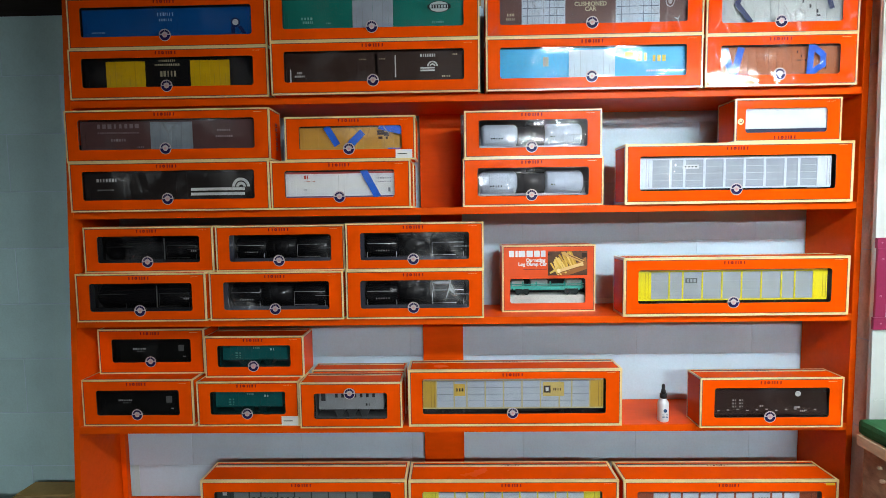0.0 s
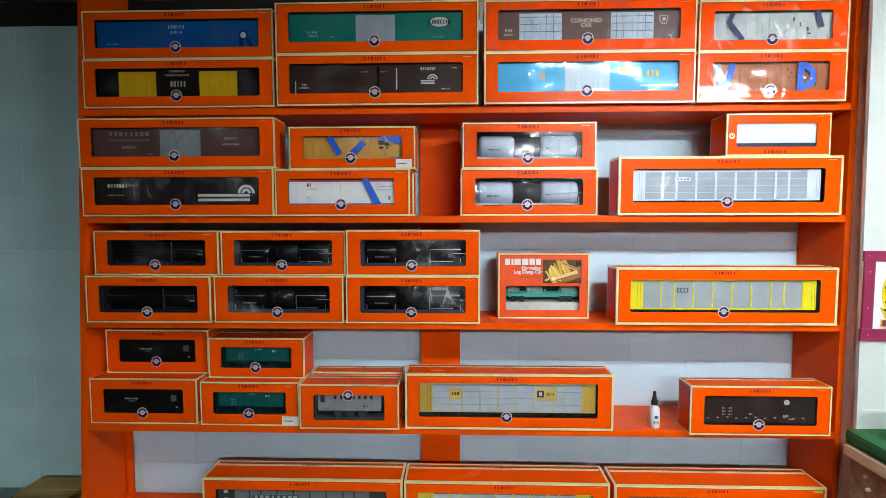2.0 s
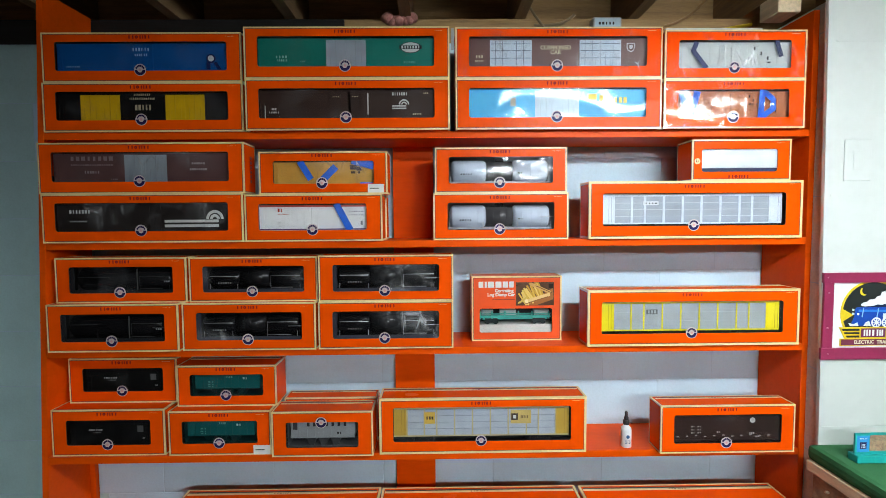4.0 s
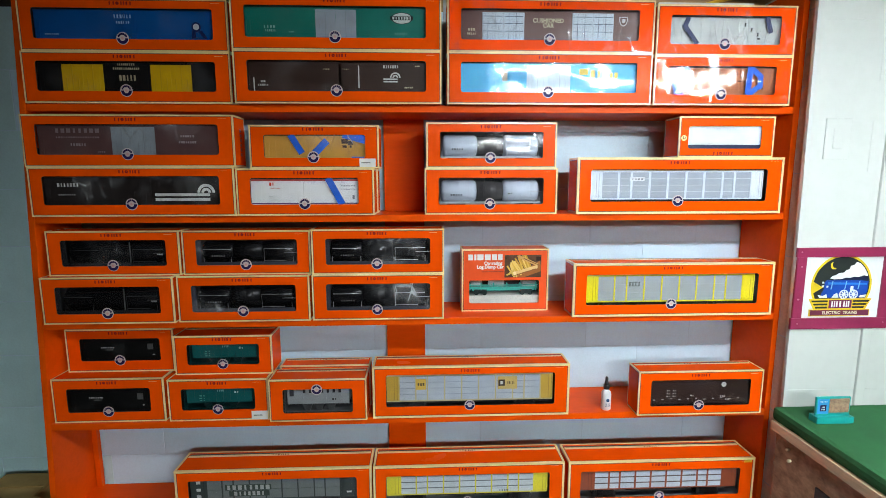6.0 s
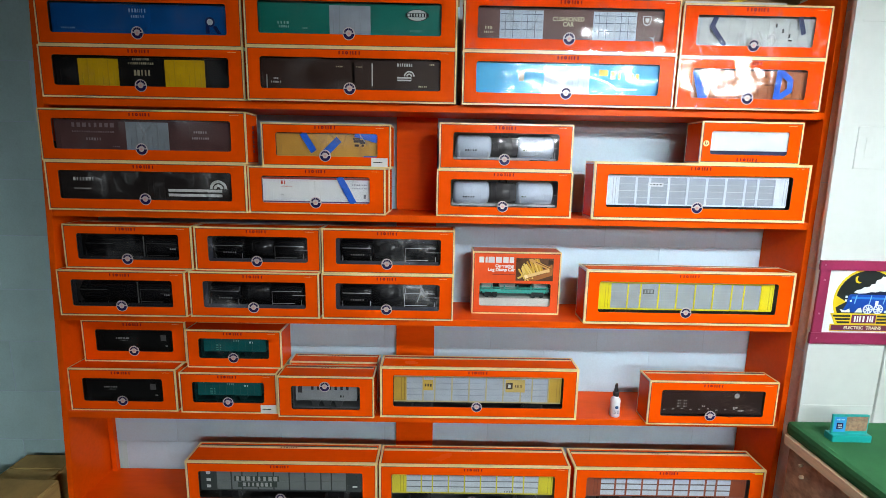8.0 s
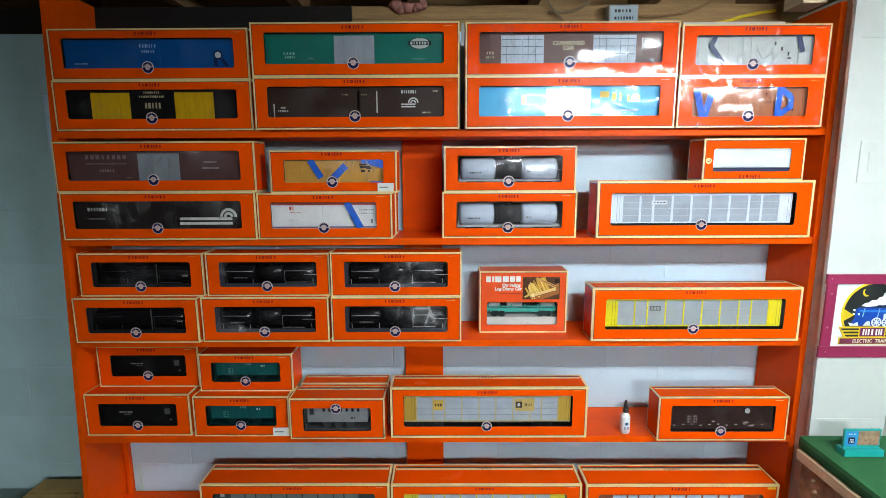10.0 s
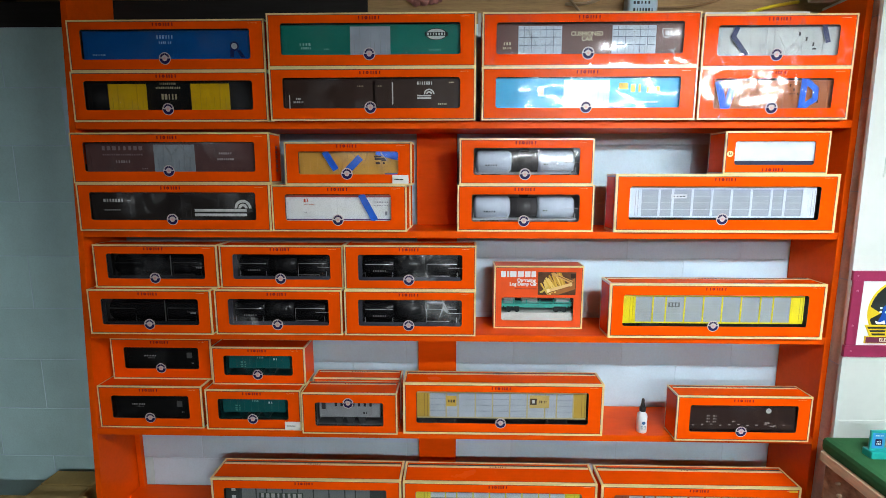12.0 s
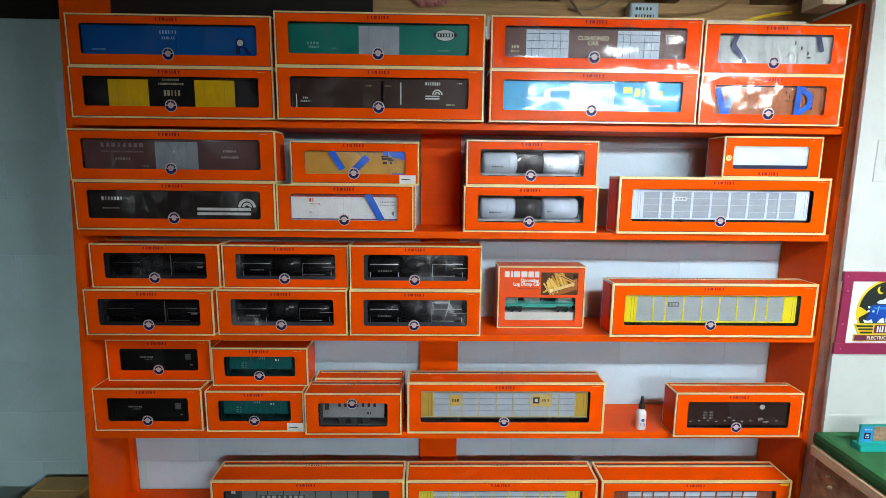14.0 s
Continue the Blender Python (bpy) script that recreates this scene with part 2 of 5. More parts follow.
def text_part(name, words, size, at, mat, parent, bold=0.0):
    """Built-in-font lettering that faces the viewer, as a mesh."""
    cu = bpy.data.curves.new(name, "FONT")
    cu.body, cu.size, cu.align_x, cu.align_y, cu.extrude, cu.offset = words, size, "CENTER", "CENTER", 0.0002, bold
    tmp = new(name, cu)
    me = bpy.data.meshes.new_from_object(tmp.evaluated_get(bpy.context.evaluated_depsgraph_get()))
    bpy.data.objects.remove(tmp)
    me.materials.append(mat)
    ob = new(name, me)
    ob.parent = parent
    ob.matrix_basis = pose(*at, 90, 0, 0)
    return ob


# ---- the room ----
SHELF_Y, WALL_Y, PANEL_Y = 1.51, 1.722, 1.44
RIGHT_X = 1.242
# floor and outer walls are out of view, kept dark so films mirror little
structure("floor", box_bm(-3.2, 4.2, -4.2, 2.1, -0.12, 0.0), CONCRETE, "bare grey concrete basement floor", "floor")
structure("wall_left", box_bm(-3.4, -3.2, -4.2, 1.92, 0, 2.6), UNSEENWALL, "plain dark brown wall added unseen to close the room", "wall")
structure("wall_right", box_bm(4.2, 4.4, -4.2, 1.92, 0, 2.6), UNSEENWALL, "plain dark brown wall added unseen to close the room", "wall")
structure("wall_rear", box_bm(-3.4, 4.4, -4.4, -4.2, 0, 2.6), UNSEENWALL, "plain dark brown wall added unseen to close the room", "wall")

# ceiling: boards over joists
bm = bmesh.new()
add_box(bm, -3.4, 4.4, -4.4, 2.1, 2.575, 2.62)
for k in range(20):
    x = -3.23 + 0.398 * k
    add_box(bm, x - 0.019, x + 0.019, -4.2, 1.905, 2.337, 2.575, 0)
structure("ceiling", bm, WOOD, "open ceiling of bare brown wooden joists and boards", "ceiling")
bm = bmesh.new()
add_box(bm, -0.26, 1.19, WALL_Y + 0.005, WALL_Y + 0.15, 2.252, 2.290, 0, 0.003)
add_box(bm, -0.26, 1.19, WALL_Y + 0.008, WALL_Y + 0.15, 2.2905, 2.3365, 0, 0.003)
structure("sill_plate", bm, WOODX, "doubled bare wooden sill plate on the block wall", "beam")
# left length of the sill plate, with shade put into its colour
structure("sill_plate_dark", box_bm(-3.2, -0.261, WALL_Y + 0.005, WALL_Y + 0.15, 2.252, 2.3365, chamfer=0.003), SILL_SHADE, "sill timber on the block wall, coloured near black as shade", "beam")
structure("rim_board", box_bm(-3.2, 4.2, 1.91, 1.95, 2.29, 2.575), WOODX, "bare brown wooden rim board behind the joists", "beam")
structure("header_board", box_bm(1.20, 3.0, PANEL_Y - 0.03, PANEL_Y + 0.02, 2.292, 2.40, chamfer=0.003), PALEWOOD, "bare pale wooden board above the white panels", "beam")
structure("wood_blocking", box_bm(1.125, 1.198, 1.53, 1.62, 2.2765, 2.3365, chamfer=0.003), PALEWOOD, "short pale wooden block at the corner", "beam")

# block wall behind the shelves: a mortar core with single blocks on it
wall_back = structure("wall_back", box_bm(-3.2, 4.2, WALL_Y + 0.004, WALL_Y + 0.20, 0, 2.252), MORTAR, "pale blue-white painted concrete block wall", "wall")

# pier and white panel wall beside the shelves
structure("pier", box_bm(1.2435, 1.45, PANEL_Y + 0.022, WALL_Y, 0, 2.29), BROWNBLOCK, "brown stone-coloured pier with thin joints", "wall")
bm = bmesh.new()
for z in (0.35, 0.62, 0.89, 1.16, 1.43, 1.70, 1.97, 2.2):
    add_box(bm, 1.2427, 1.2445, PANEL_Y + 0.03, WALL_Y - 0.002, z, z + 0.003)
structure("pier_joint", bm, MORTAR, "thin pale joints on the brown pier", "joint")
structure("corner_trim", box_bm(1.2380, 1.2450, PANEL_Y + 0.0125, PANEL_Y + 0.0215, 0.3, 2.288, chamfer=0.001), DARKWOOD, "dark brown wooden corner strip", "trim")
bm = box_bm(1.229, 4.2, PANEL_Y, PANEL_Y + 0.012, 0, 2.29)
for v in bm.verts:
    if v.co.x < 2:
        v.co.x += 0.016 - 0.014 * v.co.z
wall_panel = structure("wall_panel", bm, TILEBOARD, "glossy white panel board wall with embossed seams", "wall")
bm = bmesh.new()
for z in (0.987, 1.700, 2.155):
    add_box(bm, 1.24, 1.468, PANEL_Y - 0.0015, PANEL_Y, z, z + 0.005, 0)
    add_box(bm, 1.502, 2.6, PANEL_Y - 0.0015, PANEL_Y, z, z + 0.005, 0)
for x, z0, z1 in ((1.425, 1.70, 1.86), (1.43, 1.98, 2.12)):
    add_box(bm, x, x + 0.004, PANEL_Y - 0.0012, PANEL_Y, z0, z1, 0)
part("seam", bm, TILEBOARD, wall_panel)
for za_, zb_ in ((0.93, 1.202), (1.470, 2.29)):
    structure("wall_batten", box_bm(1.469, 1.500, PANEL_Y - 0.009, PANEL_Y, za_, zb_, chamfer=0.002), TILEBOARD, "narrow white batten over the panel joint", "trim")
bm = box_bm(1.275, 1.357, PANEL_Y - 0.0035, PANEL_Y, 1.745, 1.868, chamfer=0.0016)
plate = tagged(part("wall_plate", bm, TILEBOARD), "white painted blank cover plate on the panel wall", "wall plate")
part("plate_center", box_bm(1.301, 1.331, PANEL_Y - 0.0048, PANEL_Y - 0.0035, 1.777, 1.836, chamfer=0.001), TILEBOARD, plate)


# ---- the shelf unit ----
S = (1.912, 1.574, 1.234, 0.890, 0.538)  # tops of the shelf boards
THICK = 0.022
unit = thing("shelf_unit", (0, 1.6, 0), "wide orange-painted wooden wall shelf unit with five shelves", "shelf")


def under(ob_bm, name, mats, parent, label=""):
    ob = part(name, ob_bm, mats, parent, label)
    ob.matrix_basis = Matrix.Translation(-parent.matrix_basis.translation)
    return ob


def left_edge(z):
    """The left side panel stands a little out of plumb."""
    return -1.178 - 0.042 * (1.56 - z)


bm = box_bm(0, 0.019, SHELF_Y, WALL_Y - 0.002, 0, 2.335, chamfer=0.0015)
for v in bm.verts:
    v.co.x += left_edge(v.co.z)
under(bm, "side_panel", SHELF, unit)
under(box_bm(RIGHT_X - 0.019, RIGHT_X, SHELF_Y, WALL_Y - 0.002, 0, 2.274, chamfer=0.0015), "side_panel", SHELF, unit)
for z in S:
    under(box_bm(left_edge(z) + 0.0192, RIGHT_X - 0.019, SHELF_Y + 0.001, WALL_Y - 0.002, z - THICK, z, chamfer=0.0015), "shelf_board", SHELF, unit)
for top, low in zip((2.25,) + tuple(z - THICK for z in S), S + (0.0,)):
    under(box_bm(-0.096, 0.044, WALL_Y - 0.0215, WALL_Y - 0.002, low, top, chamfer=0.0015), "back_post", SHELF, unit)
under(box_bm(left_edge(0.7) + 0.0200, -1.176, WALL_Y - 0.0215, WALL_Y - 0.002, S[4], S[3] - THICK, chamfer=0.0015), "back_post", SHELF, unit)
under(box_bm(left_edge(0) + 0.021, RIGHT_X - 0.019, SHELF_Y + 0.02, SHELF_Y + 0.04, 0.0, 0.09), "kick_board", SHELF, unit)


# ---- cartons with a window ----
def ring_faces(bm, to3, outer, inner, mat):
    """A flat frame between two rectangles (x0, x1, z0, z1)."""
    def loop(r):
        x0, x1, z0, z1 = r
        return [bm.verts.new(to3(*p)) for p in ((x0, z0), (x1, z0), (x1, z1), (x0, z1))]
    a, b = loop(outer), loop(inner)
    for k in range(4):
        bm.faces.new((a[k], a[(k + 1) % 4], b[(k + 1) % 4], b[k])).material_index = mat


def rounded(r, rad, n=4):
    x0, x1, z0, z1 = r
    out = []
    for cx, cz, start in ((x0 + rad, z0 + rad, 180), (x1 - rad, z0 + rad, 270), (x1 - rad, z1 - rad, 0), (x0 + rad, z1 - rad, 90)):
        out.append([(cx + rad * math.cos(radians(start + 90 * k / n)), cz + rad * math.sin(radians(start + 90 * k / n))) for k in range(n + 1)])
    return out


def window_faces(bm, to3, outer, hole, rad, mat, deep, deep_mat):
    """A panel with a round-cornered hole and the hole's edge going back by deep."""
    x0, x1, z0, z1 = outer
    corner = [bm.verts.new(to3(*p)) for p in ((x0, z0), (x1, z0), (x1, z1), (x0, z1))]
    arcs = [[bm.verts.new(to3(*p)) for p in arc] for arc in rounded(hole, rad)]
    back = [[bm.verts.new(to3(*p, deep)) for p in arc] for arc in rounded(hole, rad)]
    for k in range(4):
        for a, b in zip(arcs[k], arcs[k][1:]):
            bm.faces.new((corner[k], a, b)).material_index = mat
        n = (k + 1) % 4
        bm.faces.new((corner[k], arcs[k][-1], arcs[n][0], corner[n])).material_index = mat
    flat, flat_back = sum(arcs, []), sum(back, [])
    for k in range(len(flat)):
        n = (k + 1) % len(flat)
        bm.faces.new((flat[k], flat[n], flat_back[n], flat_back[k])).material_index = deep_mat


def framed_panel(bm, to3, w, h, edge=0.0046, line=0.0017, hole=None, rad=0.007):
    """A printed panel: cream edge, thin dark line, orange field."""
    a = (0, w, 0, h)
    b = (edge, w - edge, edge, h - edge)
    c = (edge + line, w - edge - line, edge + line, h - edge - line)
    ring_faces(bm, to3, a, b, 1)
    ring_faces(bm, to3, b, c, 2)
    if hole:
        window_faces(bm, to3, c, hole, rad, 0, 0.0025, 2)
    else:
        x0, x1, z0, z1 = c
        bm.faces.new([bm.verts.new(to3(*p)) for p in ((x0, z0), (x1, z0), (x1, z1), (x0, z1))]).material_index = 0


def emblem_bm(r=0.0180):
    """Round badge: pale ring and top, dark blue lower half, small red and white centre."""
    bm = bmesh.new()
    n = 24

    def disc(rad, y, mat, a0=0, a1=360, thick=0.0004):
        k = max(6, int(n * (a1 - a0) / 360))
        pts = [(rad * math.cos(radians(a0 + (a1 - a0) * i / k)), rad * math.sin(radians(a0 + (a1 - a0) * i / k))) for i in range(k + (a1 - a0 < 360))]
        front = [bm.verts.new((x, -y - thick, z)) for x, z in pts]
        rear = [bm.verts.new((x, -y, z)) for x, z in pts]
        bm.faces.new(front).material_index = mat
        for i in range(len(pts)):
            j = (i + 1) % len(pts)
            bm.faces.new((front[i], front[j], rear[j], rear[i])).material_index = mat

    disc(r, 0, 0)
    disc(r * 0.88, 0.0004, 1, 180, 360)
    for a in (28, 52, 77, 103, 128, 152):
        cx, cz, q = 0.68 * r * math.cos(radians(a)), 0.68 * r * math.sin(radians(a)), r * 0.125
        add_box(bm, cx - q, cx + q, -0.0008, -0.0004, cz - q * 1.3, cz + q * 1.3, 1)
    disc(r * 0.42, 0.0004, 0, thick=0.0008)
    disc(r * 0.20, 0.0012, 2)
    return bm


EMBLEM = mesh_of("emblem", emblem_bm(), [EMWHITE, NAVY, EMRED])


def bars_bm(rows, deep=0.0004):
    """Plain bars in the x-z plane: rows of (x centre, z centre, width, height)."""
    bm = bmesh.new()
    for x, z, w, h in rows:
        add_box(bm, x - w / 2, x + w / 2, -deep, 0, z - h / 2, z + h / 2)
    return bm


def word_rows(x, z, w, h, count):
    """A word as count upright bars of uneven width."""
    step = w / count
    return [(x - w / 2 + step * (k + 0.5), z, step * (0.62, 0.42, 0.70, 0.50, 0.34)[(k * 7 + count) % 5], h) for k in range(count)]


def brand_bm(w, h):
    """The maker's name as plain upright bars and a ring."""
    t = h * 0.38
    bm = bars_bm([(-0.44 * w, 0, t, h), (-0.27 * w, 0, t, h), (0.06 * w, 0, t, h), (0.17 * w, 0, t, h), (0.29 * w, 0, t * 1.3, h), (0.45 * w, 0, t, h)])
    n, c = 18, -0.11 * w
    rings = [[bm.verts.new((c + r * math.cos(2 * math.pi * i / n), y, r * math.sin(2 * math.pi * i / n))) for i in range(n)]
             for r, y in ((h * 0.5, 0), (h * 0.5, -0.0004), (h * 0.5 - t, -0.0004), (h * 0.5 - t, 0))]
    for a, b in zip(rings, rings[1:]):
        for i in range(n):
            bm.faces.new((a[i], a[(i + 1) % n], b[(i + 1) % n], b[i]))
    return bm


BRAND_MARK = mesh_of("brand_mark", brand_bm(0.066, 0.0095), BRANDINK)
BRAND_MARK_TOP = mesh_of("top_print", brand_bm(0.060, 0.007), REDINK)
GROUP = "boxed model train cars"


def face_front(ob):
    """Turns a sheet's faces towards the room."""
    if ob.data.polygons[0].normal.y > 0:
        ob.data.flip_normals()
    return ob


def carton(x0, x1, z, h, y, win, label, depth=0.095, emblem=(0.49, "low"), brand=(0.49, 0.905), stickers=(), tapes=(),
           film=True, slot=True, old=False, tape=None, inside=None, wrap=False, hazed=False):
    """A printed carton that stands with its lower front edge at (x0, y, z). win: margins left, right, low, top as shares of the front."""
    w = x1 - x0
    ob = thing("train_box", (x0, y, z), label, "box", GROUP)
    card = CARD_OLD if old else CARD
    edge = 0.0072 if w > 0.65 else 0.0046
    hole = (win[0] * w, w - win[1] * w, win[2] * h, h - win[3] * h)
    bm = bmesh.new()
    framed_panel(bm, lambda u, v, d=0.0: (u, d, v), w, h, hole=hole, edge=edge)
    framed_panel(bm, lambda u, v, d=0.0: (u, depth, v), w, h, edge=edge)
    framed_panel(bm, lambda u, v, d=0.0: (0, u, v), depth, h, edge=edge)
    framed_panel(bm, lambda u, v, d=0.0: (w, u, v), depth, h, edge=edge)
    framed_panel(bm, lambda u, v, d=0.0: (u, v, 0), w, depth, edge=edge)
    framed_panel(bm, lambda u, v, d=0.0: (u, v, h), w, depth, edge=edge)
    bmesh.ops.remove_doubles(bm, verts=bm.verts[:], dist=0.00002)
    part("carton", bm, [card, CREAM, LINE], ob)
    # lining inside the carton
    bm = bmesh.new()
    t, i = 0.0024, 0.0030
    add_box(bm, i, w - i, depth - i - t, depth - i, i, h - i)
    add_box(bm, i, w - i, i, depth - i - t, i, i + t)
    add_box(bm, i, w - i, i, depth - i - t, h - i - t, h - i)
    add_box(bm, i, i + t, i, depth - i - t, i + t, h - i - t)
    add_box(bm, w - i - t, w - i, i, depth - i - t, i + t, h - i - t)
    part("lining", bm, inside or LINER, ob)
    if film:
        bm = bmesh.new()
        nx, nz = 14, 5
        x_0, x_1, z_0, z_1 = hole[0] - 0.004, hole[1] + 0.004, hole[2] - 0.004, hole[3] + 0.004
        grid = [[bm.verts.new((x_0 + (x_1 - x_0) * a / nx, 0.0032 + 0.0008 * math.sin(a * 1.3 + x0 * 9) * math.sin(math.pi * b / nz), z_0 + (z_1 - z_0) * b / nz)) for b in range(nz + 1)] for a in range(nx + 1)]
        for a in range(nx):
            for b in range(nz):
                bm.faces.new((grid[a][b], grid[a + 1][b], grid[a + 1][b + 1], grid[a][b + 1])).smooth = True
        pane = face_front(part("window_film", bm, FILM_HAZED if hazed else FILM, ob, "clear crinkled plastic film"))
        pane.visible_shadow = False
    if wrap:
        bm = bmesh.new()
        nx, nz = 16, 6
        grid = [[bm.verts.new((-0.001 + (w + 0.002) * a / nx, -0.0022 - 0.0010 * math.sin(a * 0.9 + x0 * 7) * math.sin(math.pi * b / nz), -0.0 + h * b / nz)) for b in range(nz + 1)] for a in range(nx + 1)]
        for a in range(nx):
            for b in range(nz):
                bm.faces.new((grid[a][b], grid[a + 1][b], grid[a + 1][b + 1], grid[a][b + 1])).smooth = True
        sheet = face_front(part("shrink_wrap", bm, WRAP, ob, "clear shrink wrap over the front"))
        sheet.visible_shadow = False
    if emblem:
        e = new("emblem", EMBLEM)
        e.parent = ob
        ez = {"low": hole[2] + 0.002, "high": hole[3] - 0.001}[emblem[1]]
        e.matrix_basis = Matrix.Translation((emblem[0] * w, -0.0006, ez))
        tagged(e, "round badge, pale above and navy below")
    if brand:
        o = tagged(new("brand_mark", BRAND_MARK), kind="stuff")
        o.parent, o.location = ob, (brand[0] * w, -0.0002, brand[1] * h)
        if slot:
            part("fine_print", bars_bm([(w - 0.034, h - 0.0120, 0.026, 0.0005)]), CREAM, ob).location = (0, -0.0002, 0)
    if slot:
        bm = bmesh.new()
        add_box(bm, 0.012, w - 0.012, depth * 0.80, depth * 0.86, h, h + 0.0006, 0)
        add_box(bm, 0.010, w - 0.010, depth * 0.70, depth * 0.80, h, h + 0.0004, 1)
        part("top_flap_seam", bm, [INK, CREAM], ob)
        o = tagged(new("top_print", BRAND_MARK_TOP), kind="stuff")
        o.parent, o.matrix_basis = ob, pose(w * 0.5, depth * 0.75, h + 0.0005, -90, 0, 0)
    for u, v, sw, sh in stickers:
        part("sticker", box_bm(u * w - sw / 2, u * w + sw / 2, -0.0008, -0.0002, v * h - sh / 2, v * h + sh / 2), STICKER, ob, "white paper price sticker")
        part("sticker_print", bars_bm([(u * w - sw * 0.1, v * h, sw * 0.55, sh * 0.09)]), INK, ob).location = (0, -0.0009, 0)
    for count, strip in enumerate(tapes):
        bm = bmesh.new()
        wide = strip[4]
        hx, hz = hole[1] - hole[0], hole[3] - hole[2]
        a = Vector((hole[0] + strip[0] * hx, 0, hole[2] + strip[1] * hz))
        b = Vector((hole[0] + strip[2] * hx, 0, hole[2] + strip[3] * hz))
        side = Vector(((b - a).z, 0, -(b - a).x)).normalized() * wide / 2
        pts = [a - side, b - side, b + side, a + side]
        lo = [bm.verts.new(p + Vector((0, 0.0060 - 0.0005 * count, 0))) for p in pts]
        hi = [bm.verts.new(p + Vector((0, 0.0057 - 0.0005 * count, 0))) for p in pts]
        bm.faces.new(hi)
        bm.faces.new(lo[::-1])
        for k in range(4):
            bm.faces.new((lo[k], lo[(k + 1) % 4], hi[(k + 1) % 4], hi[k]))
        part("tape_strip", bm, tape or TAPE, ob, "strip of blue masking tape")
    return dict(x=x0 + hole[0], w=hole[1] - hole[0], z=z + hole[2], h=hole[3] - hole[2], y=y, floor=z + 0.0055, d=depth)


# ---- model cars: each stands on the lining of its carton ----
CARS = "model train cars"
BLACK = (0.006, 0.006, 0.007)


WHEELS = {}


def wheel_mesh(r):
    """A flanged wheel, shared by all trucks of one size."""
    r = round(r, 4)
    if r not in WHEELS:
        bm = bmesh.new()
        add_turned(bm, [(r * 0.85, -0.003), (r, -0.0025), (r, 0.002), (r * 1.1, 0.0025), (r * 1.1, 0.0032)], (0, 0, 0), 14)
        me = mesh_of("wheel", bm, paint((0.05, 0.05, 0.052), 0.35, 0.6))
        me.transform(pose(0, 0, 0, 90, 0, 0))
        WHEELS[r] = me
    return WHEELS[r]


def trucks(ob, w, y, top, dark=BLACK):
    """Two wheel trucks with four wheels each under a car."""
    for sx in (0.17, 0.83):
        bm = box_bm(-0.030, 0.030, 0, 0.006, top * 0.5, top, chamfer=0.001)
        add_box(bm, -0.008, 0.008, -0.001, 0.0, top * 0.42, top * 0.9)
        o = part("truck", bm, paint(dark), ob)
        o.location = (w * sx, y, 0)
        for dx in (-0.017, 0.017):
            for dy in (0.010, 0.040):
                q = new("wheel", wheel_mesh(top * 0.42))
                q.parent, q.location = o, (dx, dy, top * 0.46)


def lettering(ob, k, w, h, y, z0, marks):
    """marks: (u, v, width, height, colour, letters) in shares of the window."""
    by = {}
    for u, v, mw, mh, col, count in marks:
        rows = word_rows(u * w, z0 + v * h, mw * w, mh * h, count) if count > 1 else [(u * w, z0 + v * h, mw * w, mh * h)]
        by.setdefault(col, []).extend(rows)
    for i, (col, rows) in enumerate(by.items()):
        o = tagged(part("lettering", bars_bm(rows, 0.0005), paint(col), ob), kind="stuff")
        o.location = (0, y - 0.0002 - 0.0003 * i, 0)


def base(k, name, label, front=0.012):
    z = k["floor"]
    return thing(name, (k["x"], k["y"], z), label, "model train", CARS), k["w"], k["h"], front, k["z"] - z


def boxcar(k, label, color, doors=(), marks=(), ribs=0, front=0.012, margin=(0.008, 0.003), gap=0.035, edge=None):
    """House-sided car with sliding doors."""
    ob, w, h, y, z0 = base(k, "model_boxcar", label, front)
    x0, x1 = -0.01 + margin[0], w + 0.01 - margin[1]
    top, low = z0 + h * (1 - gap), max(0.012, z0 - 0.006)
    bm = box_bm(x0, x1, y, y + 0.058, low, top, chamfer=0.0015)
    add_box(bm, x0, x1, y - 0.0006, y, low, low + 0.003)
    for r in range(ribs):
        x = x0 + (x1 - x0) * (r + 0.5) / ribs
        add_box(bm, x - 0.0011, x + 0.0011, y - 0.0009, y, low + 0.003, top - 0.002)
    part("body", bm, paint(color), ob)
    part("roof", box_bm(x0 - 0.001, x1 + 0.001, y - 0.001, y + 0.059, top, top + 0.002, chamfer=0.0008), paint(edge or tuple(c * 0.5 for c in color)), ob)
    for u0, u1, col in doors:
        bm = box_bm(u0 * w, u1 * w, y - 0.0016, y, low + 0.004, top - 0.004, chamfer=0.0006)
        mid = (u0 + u1) / 2 * w
        door = part("door", bm, paint(col), ob)
        for dx, za_, zb_, t_ in ((-0.001, 0.006, top - low - 0.006, 0.002), (-0.018, 0.012, 0.045, 0.0016), (0.0165, 0.012, 0.045, 0.0016)):
            part("door_bar", box_bm(mid + dx, mid + dx + t_, y - 0.0027, y - 0.0016, low + za_, low + zb_), paint(tuple(c * 0.82 for c in col)), door)
    # end ladder
    bm = bmesh.new()
    for r in range(5):
        add_box(bm, x0 + 0.004, x0 + 0.016, y - 0.0018, y - 0.0012, low + 0.008 + r * 0.011, low + 0.0092 + r * 0.011)
    add_box(bm, x0 + 0.004, x0 + 0.005, y - 0.0018, y, low + 0.005, low + 0.056)
    add_box(bm, x0 + 0.015, x0 + 0.016, y - 0.0018, y, low + 0.005, low + 0.056)
    part("ladder", bm, paint(color), ob)
    trucks(ob, w, y + 0.006, low)
    lettering(ob, k, w, h, y - 0.0010, z0, marks)
    return ob, w, h, y, z0


